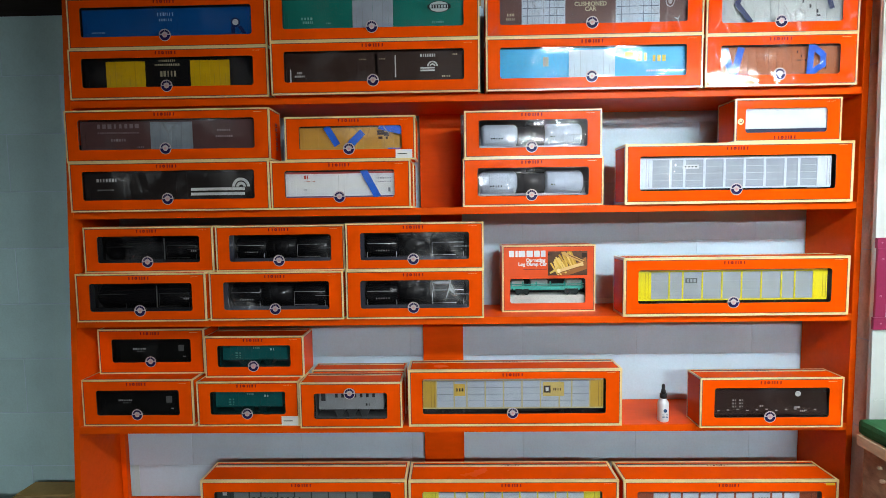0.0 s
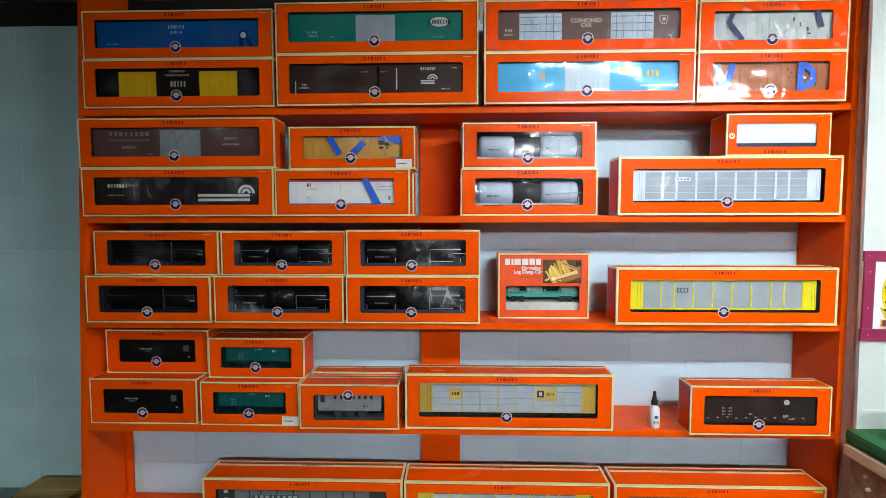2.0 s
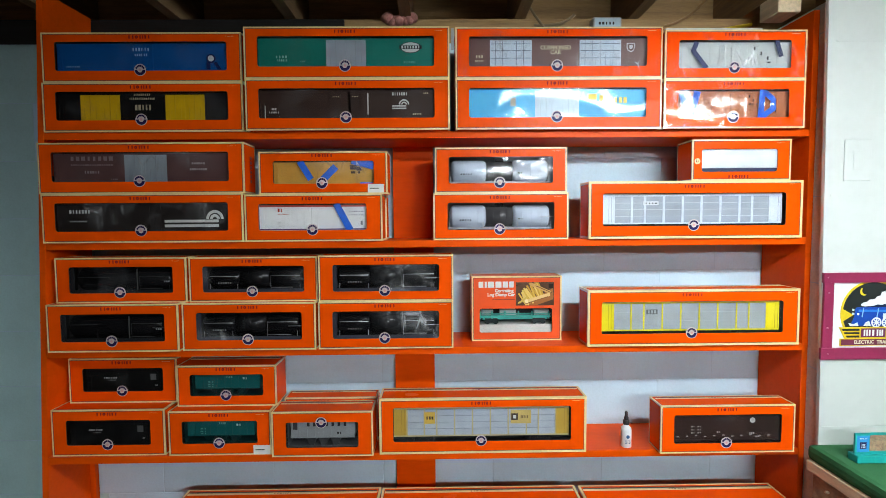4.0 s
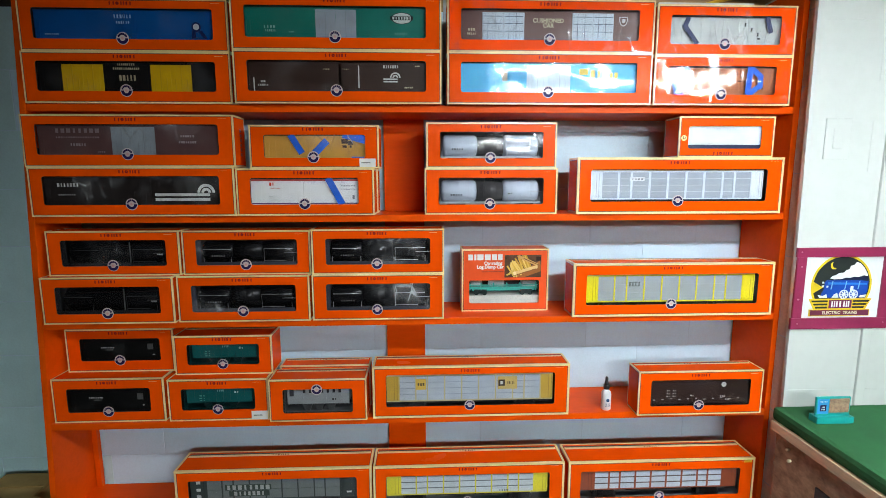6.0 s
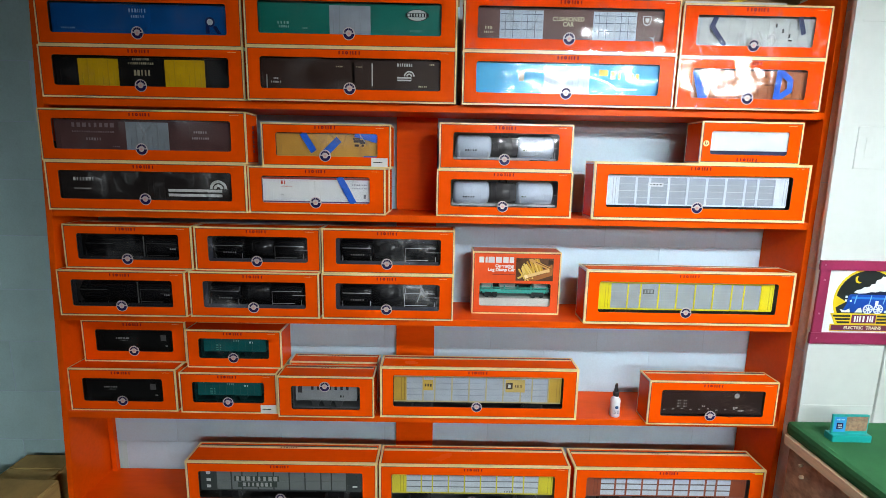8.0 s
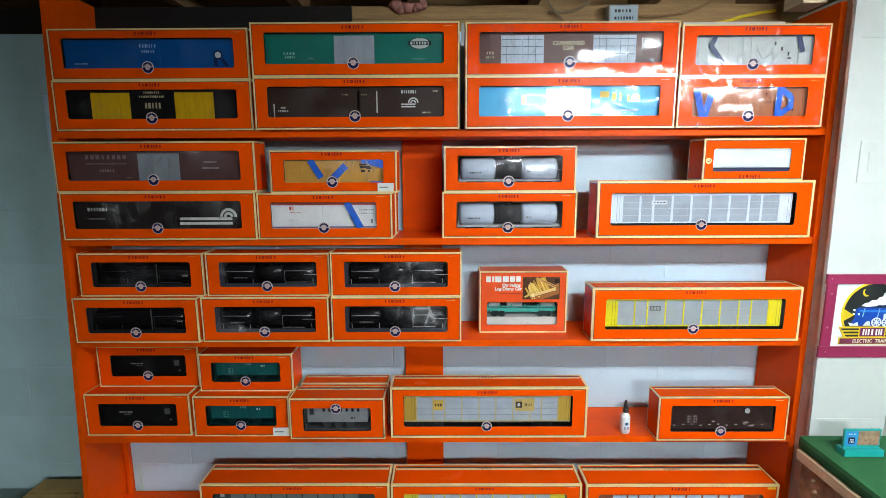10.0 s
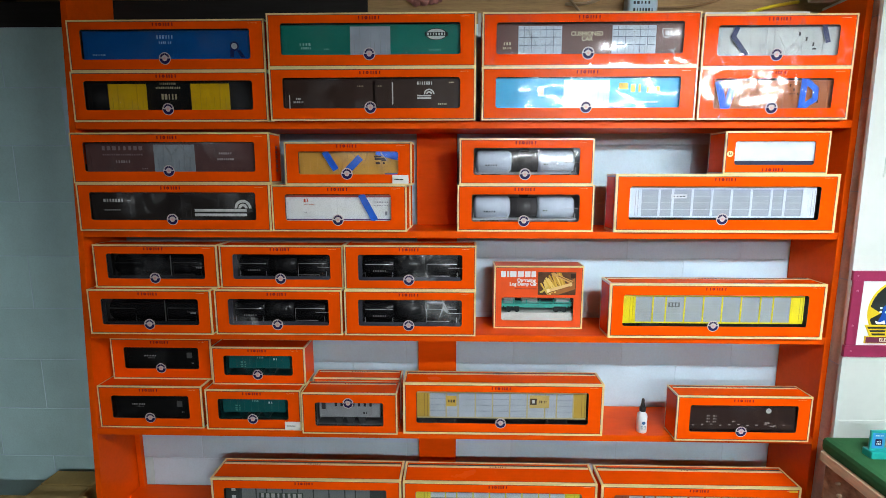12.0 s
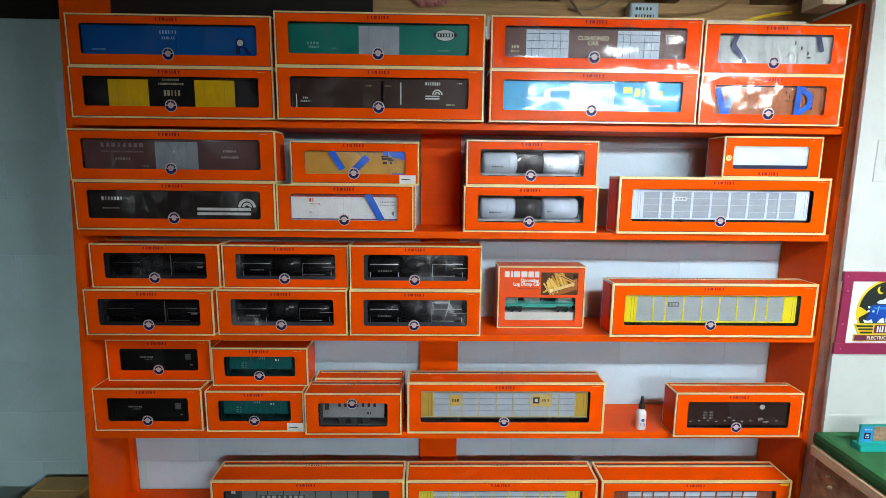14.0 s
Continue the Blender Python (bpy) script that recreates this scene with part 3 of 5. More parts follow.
def arch(ob, w, h, y, z0, u, v, r, thick, color, tail):
    """Two nested quarter-round stripes with straight tails: a painted stripe mark."""
    bm = bmesh.new()
    cx, cz = u * w, z0 + v * h
    for rad in (r, r * 0.55):
        outer, inner = [], []
        for a in range(0, 181, 12):
            c, s = math.cos(radians(a)), math.sin(radians(a))
            outer.append(bm.verts.new((cx + rad * c, y - 0.0014, cz + rad * s)))
            inner.append(bm.verts.new((cx + (rad - thick) * c, y - 0.0014, cz + (rad - thick) * s)))
        for a in range(len(outer) - 1):
            bm.faces.new((outer[a], outer[a + 1], inner[a + 1], inner[a]))
    for row in (0, 1):
        add_box(bm, cx - tail, cx + r * 0.4, y - 0.0016, y - 0.0011, cz - thick * (1 + 1.7 * row) - 0.002, cz - thick * 1.7 * row - 0.002)
    part("stripe_mark", bm, paint(color), ob)


def autorack(k, label, frame_col, panel_col, posts=9, end=0.07, marks=(), low_gap=0.06, bands=3, top_gap=0.045, panel_gap=0.0022, metal=0.0, post=0.0022, gap_col=None, post_col=None):
    """Long car carrier: framed sides of ridged panels."""
    ob, w, h, y, z0 = base(k, "model_autorack", label, 0.014)
    x0, x1 = 0.001, w - 0.004
    low, top = z0 + h * low_gap, z0 + h * (1 - top_gap)
    bm = bmesh.new()
    add_box(bm, x0, x1, y + 0.003, y + 0.056, low, top - 0.001)
    add_box(bm, x0, x1, y, y + 0.003, low, low + 0.0045)
    add_box(bm, x0, x1, y, y + 0.003, top - 0.004, top)
    shares = (1.0, 0.72, 1.04, 1.04, 1.04, 1.04, 1.06, 0.70, 1.0)
    run = x1 - x0 - 2 * end * w
    xs = [x0 + end * w + run * sum(shares[:i]) / sum(shares) for i in range(posts + 1)]
    part("side_frame", bm, paint(post_col or frame_col), ob)
    for x in xs:
        part("post", box_bm(x - post, x + post, y - 0.0008, y + 0.003, low + 0.0045, top - 0.004), paint(post_col or frame_col), ob)
    if gap_col:
        part("screen_backing", box_bm(xs[0], xs[-1], y + 0.0021, y + 0.0029, low + 0.0046, top - 0.0041), paint(gap_col), ob)
    part("roof", box_bm(x0, x1, y - 0.001, y + 0.057, top, top + 0.003, chamfer=0.001), paint((0.42, 0.44, 0.46)), ob)
    for a, b in ((x0, xs[0] - post), (xs[-1] + post, x1)):
        bm = box_bm(a, b, y - 0.0008, y + 0.003, low + 0.0045, top - 0.004, chamfer=0.0005)
        for r in range(4):
            zz = low + 0.012 + r * (top - low - 0.02) / 4
            add_box(bm, a + 0.004, a + 0.008, y - 0.0018, y - 0.0008, zz, zz + 0.002)
        door = part("end_door", bm, paint(frame_col), ob)
        for u in (0.62, 0.86):
            part("door_groove", box_bm(a + (b - a) * u, a + (b - a) * u + 0.0014, y - 0.0012, y - 0.0008, low + 0.006, top - 0.006), paint(tuple(c * 0.55 for c in frame_col)), door)
    hh = (top - low - 0.0085) / bands
    screens = {}
    for xa, xb in zip(xs, xs[1:]):
        pw = round(xb - xa - 2 * post, 4)
        if pw not in screens:
            bm = bmesh.new()
            for r in range(bands):
                add_box(bm, 0, pw, 0.0006, 0.003, r * hh, (r + 1) * hh - panel_gap)
                for q in range(2):
                    add_box(bm, 0, pw, 0.0002, 0.0006, r * hh + hh * (0.22 + 0.4 * q), r * hh + hh * (0.34 + 0.4 * q))
            screens[pw] = mesh_of("side_screen", bm, paint(panel_col, 0.35, metal))
        o = new("side_screen", screens[pw])
        o.parent, o.location = ob, (xa + post, y, low + 0.0045)
    trucks(ob, w, y + 0.006, max(low, 0.014))
    bm = box_bm(w * 0.3, w * 0.7, y + 0.006, y + 0.05, max(low - 0.008, 0.006), low)
    part("underframe", bm, paint(BLACK), ob)
    lettering(ob, k, w, h, y - 0.0006, z0, marks)
    return ob


def tank_car(k, label, color, band=None, marks=(), front=0.014, rail=(0.35, 0.35, 0.35), tray=None):
    """Round tank on a thin frame, with dome, platform and handrail."""
    ob, w, h, y, z0 = base(k, "model_tank_car", label, front)
    r = h * 0.43
    cz, cy = z0 + h * 0.50, y + r
    x0, x1 = 0.007, w - 0.007

    def tank(a, b, rad, name, col, round_ends=True):
        bm = bmesh.new()
        if round_ends:
            prof = [(rad * 0.35, a), (rad * 0.8, a + 0.004), (rad, a + 0.012), (rad, b - 0.012), (rad * 0.8, b - 0.004), (rad * 0.35, b)]
        else:
            prof = [(rad, a), (rad, b)]
        add_turned(bm, prof, (0, cy, cz), 28, 0, "x")
        for q in range(1, 4):
            x = a + (b - a) * q / 4
            add_turned(bm, [(rad + 0.0005, x - 0.0008), (rad + 0.0005, x + 0.0008)], (0, cy, cz), 28, 0, "x")
        part(name, bm, paint(col, 0.5 if col[0] > 0.3 else 0.22), ob)

    if band:
        a, b, col = band
        tank(x0, a * w, r, "tank", color)
        tank(b * w, x1, r, "tank", color)
        tank(a * w - 0.002, b * w + 0.002, r * 0.9, "tank_center", col, False)
    else:
        tank(x0, x1, r, "tank", color)
    bm = bmesh.new()
    add_turned(bm, [(0.014, cz + r * 0.9), (0.014, cz + r + 0.004), (0.010, cz + r + 0.006)], (w * 0.5, cy, 0), 16)
    part("dome", bm, paint(color if not band else band[2], 0.25), ob)
    bm = bmesh.new()
    add_box(bm, x0 - 0.004, x1 + 0.004, y + 0.004, y + 0.05, z0 + h * 0.03, z0 + h * 0.09)
    for u in (0.02, 0.34, 0.66, 0.97):
        add_box(bm, u * w - 0.001, u * w + 0.001, y - 0.001, y + 0.001, z0 + h * 0.06, z0 + h * 0.30)
    part("frame", bm, paint((0.45, 0.46, 0.48) if color[0] > 0.3 else color), ob)
    bm = bmesh.new()
    high = 0.60 if tray else 0.14
    for a, b, v in ((0.06, 0.33, high), (0.66, 0.95, high + 0.02), (0.66, 0.88, 0.16), (0.86, 1.0, 0.47)):
        add_tube(bm, (a * w, y - 0.0025, z0 + v * h), (b * w, y - 0.0025, z0 + v * h), 0.0009, 6)
    for u, v in ((0.06, 0.3), (0.33, 0.3), (0.66, high + 0.02), (0.95, 0.3)):
        add_tube(bm, (u * w, y - 0.0025, z0 + 0.06 * h), (u * w, y - 0.0025, z0 + v * h), 0.0006, 6)
    part("handrail", bm, paint(rail), ob)
    if tray:
        # strips whose grey is painted in for reflections on the clear tray
        part("clear_tray_edge", box_bm(0.02 * w, 0.98 * w, y - 0.006, y - 0.004, z0 - 0.006, z0 + 0.12 * h, chamfer=0.0006), paint(tray, 0.15), ob, "plastic tray edge, grey put in for a reflection")
        part("clear_tray_end", box_bm(-0.006, 0.035 * w, y - 0.006, y - 0.003, z0, z0 + 1.02 * h, chamfer=0.0006), paint(tray, 0.15), ob, "plastic tray edge, grey put in for a reflection")
    trucks(ob, w, y + 0.006, max(0.012, z0 + h * 0.03))
    lettering(ob, k, w, h, y - 0.0006, z0, marks)
    return ob


def hopper(k, label, color, marks=(), ribs=9, body=(0.06, 0.94), low=0.30, top=0.93, load=None, front=0.012):
    """Covered hopper: ribbed sides over sloped chutes."""
    ob, w, h, y, z0 = base(k, "model_hopper_car", label, front)
    x0, x1 = body[0] * w, body[1] * w
    zl, zt = z0 + low * h, z0 + top * h
    bm = box_bm(x0, x1, y, y + 0.056, zl, zt, chamfer=0.001)
    for r in range(ribs + 1):
        x = x0 + (x1 - x0) * r / ribs
        add_box(bm, x - 0.0012, x + 0.0012, y - 0.0014, y, zl, zt)
    add_box(bm, x0, x1, y - 0.0018, y, zt - 0.003, zt)
    add_box(bm, x0, x1, y - 0.0018, y, zl, zl + 0.003)
    part("body", bm, paint(color), ob)
    zb = max(0.012, z0 - 0.004)
    for u in (0.33, 0.5, 0.67):
        bm = bmesh.new()
        a, b, c = 0.075 * w, 0.03 * w, u * w
        v = [bm.verts.new((c + sx * (a if top_ else b), y + (0.006 if fr else 0.05), zl if top_ else zb)) for top_ in (1, 0) for sx in (-1, 1) for fr in (1, 0)]
        for q in ((0, 2, 3, 1), (4, 5, 7, 6), (0, 4, 6, 2), (1, 3, 7, 5), (0, 1, 5, 4), (2, 6, 7, 3)):
            bm.faces.new([v[i] for i in q])
        part("chute", bm, paint(tuple(c * 0.16 for c in color)), ob)
    bm = bmesh.new()
    for sx in (x0 - 0.012, x1 + 0.010):
        add_box(bm, sx, sx + 0.002, y, y + 0.05, zb, zt - 0.004)
        for r in range(4):
            add_box(bm, sx - 0.004, sx + 0.006, y - 0.001, y, zb + 0.008 + 0.012 * r, zb + 0.0095 + 0.012 * r)
    add_box(bm, x0 - 0.014, x1 + 0.014, y + 0.004, y + 0.05, zb, zb + 0.004)
    part("end_platform", bm, paint(tuple(c * 0.28 for c in color)), ob)
    trucks(ob, w, y + 0.006, zb)
    lettering(ob, k, w, h, y - 0.0018, z0, marks)
    return ob


WHITE, CREAMY, GOLD = (0.62, 0.62, 0.60), (0.60, 0.52, 0.34), (0.55, 0.40, 0.10)
LONG = (0.065, 0.075, 0.235, 0.185)
MID = (0.105, 0.105, 0.215, 0.205)
RACK = (0.066, 0.078, 0.22, 0.21)

# top shelf
z1, za, zb, zc, zd = S[0], S[0] + 0.148, S[0] + 0.1535, S[0] + 0.1525, S[0] + 0.1475
k = carton(-1.136, -0.532, z1, 0.148, 1.500, LONG, "orange window carton holding a black and yellow boxcar")
boxcar(k, "black model boxcar with four yellow door panels", (0.006, 0.006, 0.007), ((0.13, 0.245, (0.64, 0.40, 0.008)), (0.2455, 0.36, (0.64, 0.40, 0.008)), (0.625, 0.74, (0.64, 0.40, 0.008)), (0.7405, 0.855, (0.64, 0.40, 0.008))),
       ((0.49, 0.92, 0.10, 0.07, CREAMY, 9), (0.49, 0.78, 0.15, 0.07, CREAMY, 14), (0.495, 0.47, 0.10, 0.19, (0.44, 0.38, 0.25), 5)))
k = carton(-1.131, -0.532, za, 0.148, 1.500, LONG, "orange window carton holding a bright blue boxcar")
ob, w, h, y, z0 = boxcar(k, "bright blue model boxcar with small white lettering", (0.002, 0.085, 0.30), ((0.44, 0.56, (0.002, 0.088, 0.31)),),
       ((0.49, 0.77, 0.105, 0.12, (0.42, 0.55, 0.78), 6), (0.49, 0.58, 0.08, 0.09, (0.42, 0.55, 0.78), 6), (0.09, 0.18, 0.08, 0.05, (0.3, 0.42, 0.6), 8), (0.885, 0.2, 0.022, 0.26, (0.01, 0.02, 0.1), 1)))
bm = bmesh.new()
add_tube(bm, (0.90 * w, y - 0.0013, z0 + 0.45 * h), (0.90 * w, y - 0.002, z0 + 0.45 * h), 0.014, 20, 0)
add_tube(bm, (0.90 * w, y - 0.002, z0 + 0.45 * h), (0.90 * w, y - 0.0028, z0 + 0.45 * h), 0.009, 12, 1)
part("round_mark", bm, [paint((0.01, 0.02, 0.1)), paint(WHITE)], ob)
bm = bmesh.new()
bm.faces.new([bm.verts.new((u * w, y - 0.0012, z0 + v * h)) for u, v in ((0.912, 0.30), (0.932, 0.34), (0.962, 0.07), (0.938, 0.07))])
part("slanted_mark", bm, paint((0.01, 0.02, 0.1)), ob)
k = carton(-0.520, 0.098, z1, 0.1535, 1.487, LONG, "orange window carton holding a dark brown boxcar with white stripes")
ob, w, h, y, z0 = boxcar(k, "dark grey-brown model boxcar with white arched stripe mark", (0.040, 0.022, 0.017), ((0.40, 0.52, (0.042, 0.024, 0.019)), (0.505, 0.62, (0.042, 0.024, 0.019))),
       ((0.80, 0.83, 0.09, 0.10, WHITE, 7), (0.08, 0.33, 0.03, 0.06, WHITE, 3), (0.08, 0.22, 0.06, 0.06, WHITE, 6), (0.435, 0.74, 0.04, 0.03, CREAMY, 4), (0.545, 0.74, 0.04, 0.03, CREAMY, 4), (0.618, 0.5, 0.007, 0.72, WHITE, 1), (0.95, 0.85, 0.03, 0.04, CREAMY, 3), (0.9, 0.15, 0.05, 0.05, CREAMY, 5), (0.03, 0.2, 0.006, 0.5, WHITE, 1)))
arch(ob, w, h, y, z0, 0.825, 0.47, 0.016, 0.0042, WHITE, 0.036)
k = carton(-0.520, 0.098, zb, 0.1535, 1.487, LONG, "orange window carton holding a jade green boxcar")
ob, w, h, y, z0 = boxcar(k, "jade green model boxcar with grey double doors", (0.008, 0.17, 0.135), ((0.385, 0.497, (0.34, 0.37, 0.42)), (0.498, 0.61, (0.34, 0.37, 0.42))),
       ((0.13, 0.36, 0.07, 0.08, (0.30, 0.5, 0.45), 4), (0.135, 0.24, 0.06, 0.07, (0.30, 0.5, 0.45), 6), (0.86, 0.17, 0.07, 0.06, (0.15, 0.35, 0.3), 7), (0.25, 0.2, 0.03, 0.04, (0.2, 0.4, 0.35), 3)))
bm = bmesh.new()
for rad, dy, mi in ((1.0, 0.0008, 0), (0.9, 0.0014, 1)):
    pts = [(0.866 * w + 0.032 * rad * math.cos(radians(a)), z0 + 0.66 * h + 0.0165 * rad * math.sin(radians(a))) for a in range(0, 360, 15)]
    f = [bm.verts.new((x, y - 0.001 - dy, z)) for x, z in pts]
    r_ = [bm.verts.new((x, y - 0.0009, z)) for x, z in pts]
    bm.faces.new(f).material_index = mi
    for i in range(len(f)):
        bm.faces.new((f[i], f[(i + 1) % len(f)], r_[(i + 1) % len(f)], r_[i])).material_index = mi
add_box(bm, 0.866 * w - 0.034, 0.866 * w + 0.034, y - 0.0034, y - 0.0026, z0 + 0.60 * h, z0 + 0.72 * h, 0)
for x, z, bw, bh in word_rows(0.866 * w, z0 + 0.66 * h, 0.058, 0.0075, 7):
    add_box(bm, x - bw / 2, x + bw / 2, y - 0.004, y - 0.0034, z - bh / 2, z + bh / 2, 1)
part("oval_mark", bm, [paint((0.01, 0.012, 0.015)), paint(WHITE)], ob)
k = carton(0.116, 0.746, z1, 0.1525, 1.488, LONG, "orange window carton holding a sky blue boxcar under shiny film")
boxcar(k, "sky blue model boxcar with pale doors and yellow lettering", (0.06, 0.43, 0.70), ((0.375, 0.50, (0.55, 0.66, 0.74)), (0.5005, 0.625, (0.55, 0.66, 0.74))),
       ((0.70, 0.72, 0.05, 0.2, (0.75, 0.6, 0.1), 1), (0.77, 0.65, 0.07, 0.25, (0.75, 0.6, 0.1), 2), (0.86, 0.6, 0.08, 0.2, (0.75, 0.6, 0.1), 3), (0.25, 0.55, 0.03, 0.3, (0.45, 0.45, 0.35), 1), (0.84, 0.2, 0.1, 0.06, WHITE, 8)))
k = carton(0.116, 0.746, zc, 0.1525, 1.488, LONG, "orange window carton holding a brown boxcar with silver doors", wrap=True)
ob, w, h, y, z0 = boxcar(k, "brown model boxcar with silver double doors", (0.155, 0.078, 0.070), ((0.12, 0.237, (0.55, 0.62, 0.70)), (0.238, 0.355, (0.55, 0.62, 0.70)), (0.625, 0.742, (0.55, 0.62, 0.70)), (0.743, 0.86, (0.55, 0.62, 0.70))),
       ((0.06, 0.36, 0.045, 0.09, CREAMY, 3), (0.06, 0.22, 0.05, 0.07, CREAMY, 5)))
bm = bmesh.new()
for u0 in (0.12, 0.238, 0.625, 0.743):
    for v in (0.30, 0.55, 0.78):
        add_box(bm, (u0 + 0.006) * w, (u0 + 0.11) * w, y - 0.0024, y - 0.0016, z0 + v * h, z0 + (v + 0.02) * h)
    for du in (0.03, 0.07):
        add_box(bm, (u0 + du) * w, (u0 + du + 0.002) * w, y - 0.0024, y - 0.0016, z0 + 0.06 * h, z0 + 0.9 * h)
part("door_strap", bm, paint((0.10, 0.12, 0.17)), ob)
text_part("lettering", "CUSHIONED", 0.0165, (0.49 * w, y - 0.0015, z0 + 0.66 * h), paint(CREAMY), ob, 0.0004)
text_part("lettering", "CAR", 0.0165, (0.49 * w, y - 0.0015, z0 + 0.50 * h), paint(CREAMY), ob, 0.0004)
bm = bmesh.new()
for s_, mi, dy in ((1.0, 0, 0.001), (0.8, 1, 0.0016), (0.45, 0, 0.0022)):
    pts = [(-0.013, 0.012), (0.013, 0.012), (0.013, 0.0), (0.009, -0.011), (0, -0.016), (-0.009, -0.011), (-0.013, 0.0)]
    f = [bm.verts.new((0.915 * w + x * s_, y - dy, z0 + 0.68 * h + z * s_)) for x, z in pts]
    bm.faces.new(f).material_index = mi
part("shield_mark", bm, [paint((0.5, 0.45, 0.45)), paint((0.125, 0.058, 0.052))], ob)
k = carton(0.753, 1.189, z1, 0.1475, 1.488, (0.10, 0.115, 0.215, 0.205), "orange window carton with taped window holding an orange reefer",
           tapes=((0.105, 0.0, 0.04, 0.92, 0.020), (0.12, 0.0, 0.18, 0.95, 0.020), (0.755, 0.02, 0.77, 1.0, 0.018), (0.78, 0.93, 0.865, 0.66, 0.017), (0.865, 0.70, 0.865, 0.28, 0.017), (0.87, 0.34, 0.77, 0.06, 0.017)), wrap=True)
boxcar(k, "orange-brown model refrigerator car with black lettering", (0.42, 0.135, 0.05), ((0.42, 0.56, (0.44, 0.145, 0.055)),),
       tuple((0.66 + 0.035 * i, 0.78 - 0.14 * i, 0.009, 0.09, (0.03, 0.02, 0.02), 1) for i in range(3)) + ((0.9, 0.25, 0.012, 0.1, (0.02, 0.02, 0.02), 1), (0.68, 0.5, 0.05, 0.05, (0.1, 0.05, 0.03), 5)), ribs=14, gap=0.05)
k = carton(0.753, 1.189, zd, 0.1475, 1.488, (0.10, 0.11, 0.225, 0.205), "orange window carton with taped window holding a pale grey reefer",
           tapes=((0.165, 0.96, 0.13, 0.60, 0.0145), (0.13, 0.66, 0.255, 0.02, 0.0145), (0.875, 1.0, 0.92, 0.43, 0.0145)), tape=NAVYTAPE, wrap=True)
boxcar(k, "pale grey model refrigerator car with black lettering", (0.52, 0.54, 0.53), ((0.42, 0.55, (0.54, 0.56, 0.55)),),
       tuple((0.690 + 0.06 * i, 0.73 - 0.17 * i, 0.014, 0.13, (0.04, 0.04, 0.05), 1) for i in range(3)) + ((0.82, 0.24, 0.03, 0.05, (0.02, 0.02, 0.03), 1),), ribs=12, gap=0.05)
white_reefer_box = [o for o in bpy.data.objects if o.name.startswith("train_box") and o.parent is None][-1]
part("raised_flap", box_bm(0.004, 0.30, 0.004, 0.090, 0.1476, 0.1545, chamfer=0.001), GREYBOARD, white_reefer_box, "pale lifted card flap")
bm = box_bm(0.1035, 0.1120, 1.492, 1.4935, zb + 0.085, zb + 0.150, chamfer=0.0005)
tagged(part("tape_tab", bm, surface("clear_tape", (0.42, 0.43, 0.44), 0.2, vary=0.1)), "crumpled pale tape tab between two cartons", "tape")

# second shelf
z2 = S[1]
k = carton(-1.153, -0.540, z2, 0.150, 1.495, LONG, "orange window carton holding a black boxcar with large white stripes", hazed=True)
ob, w, h, y, z0 = boxcar(k, "black-brown model boxcar with large white arched stripes", (0.018, 0.014, 0.013), ((0.47, 0.60, (0.019, 0.015, 0.014)),),
       ((0.13, 0.70, 0.125, 0.12, WHITE, 7), (0.12, 0.36, 0.10, 0.05, (0.3, 0.3, 0.3), 8)))
arch(ob, w, h, y, z0, 0.915, 0.42, 0.027, 0.0085, WHITE, 0.155)
k = carton(-1.155, -0.532, z2 + 0.150, 0.155, 1.493, LONG, "orange window carton holding a maroon boxcar", hazed=True)
end_box = [o for o in bpy.data.objects if o.name.startswith("train_box") and o.parent is None][-1]
for i in range(6):
    part("end_bar", box_bm(0.6230, 0.6233, 0.050, 0.064, 0.034 + 0.0145 * i, 0.0445 + 0.0145 * i), REDINK, end_box)
boxcar(k, "dull maroon model boxcar with grey doors", (0.105, 0.052, 0.050), ((0.40, 0.52, (0.24, 0.27, 0.30)), (0.5205, 0.64, (0.24, 0.27, 0.30))),
       ((0.215, 0.80, 0.25, 0.14, (0.25, 0.19, 0.19), 8), (0.215, 0.58, 0.24, 0.055, (0.25, 0.19, 0.19), 18), (0.215, 0.34, 0.09, 0.09, (0.3, 0.25, 0.25), 6), (0.82, 0.62, 0.08, 0.07, (0.36, 0.30, 0.30), 6), (0.82, 0.42, 0.10, 0.07, (0.36, 0.30, 0.30), 8), (0.34, 0.1, 0.04, 0.04, (0.3, 0.25, 0.25), 4)))
k = carton(-0.537, -0.113, z2, 0.1455, 1.500, (0.10, 0.115, 0.235, 0.20), "orange window carton with taped window holding a white reefer", hazed=True, tapes=((0.715, 1.0, 0.845, 0.0, 0.021),))
boxcar(k, "white model refrigerator car with red roof edge", (0.76, 0.76, 0.76), ((0.42, 0.55, (0.78, 0.78, 0.78)),),
       ((0.5, 0.915, 1.0, 0.07, (0.42, 0.07, 0.06), 1), (0.5, 0.035, 1.0, 0.05, (0.16, 0.07, 0.16), 1), (0.19, 0.76, 0.05, 0.13, (0.55, 0.05, 0.02), 2), (0.22, 0.61, 0.10, 0.035, (0.55, 0.15, 0.12), 9), (0.90, 0.70, 0.14, 0.05, (0.25, 0.25, 0.28), 9), (0.90, 0.57, 0.14, 0.04, (0.3, 0.3, 0.33), 9), (0.95, 0.27, 0.02, 0.15, (0.2, 0.2, 0.22), 1), (0.18, 0.3, 0.03, 0.05, (0.4, 0.4, 0.4), 3)), ribs=16, gap=0.09, edge=(0.40, 0.03, 0.02))
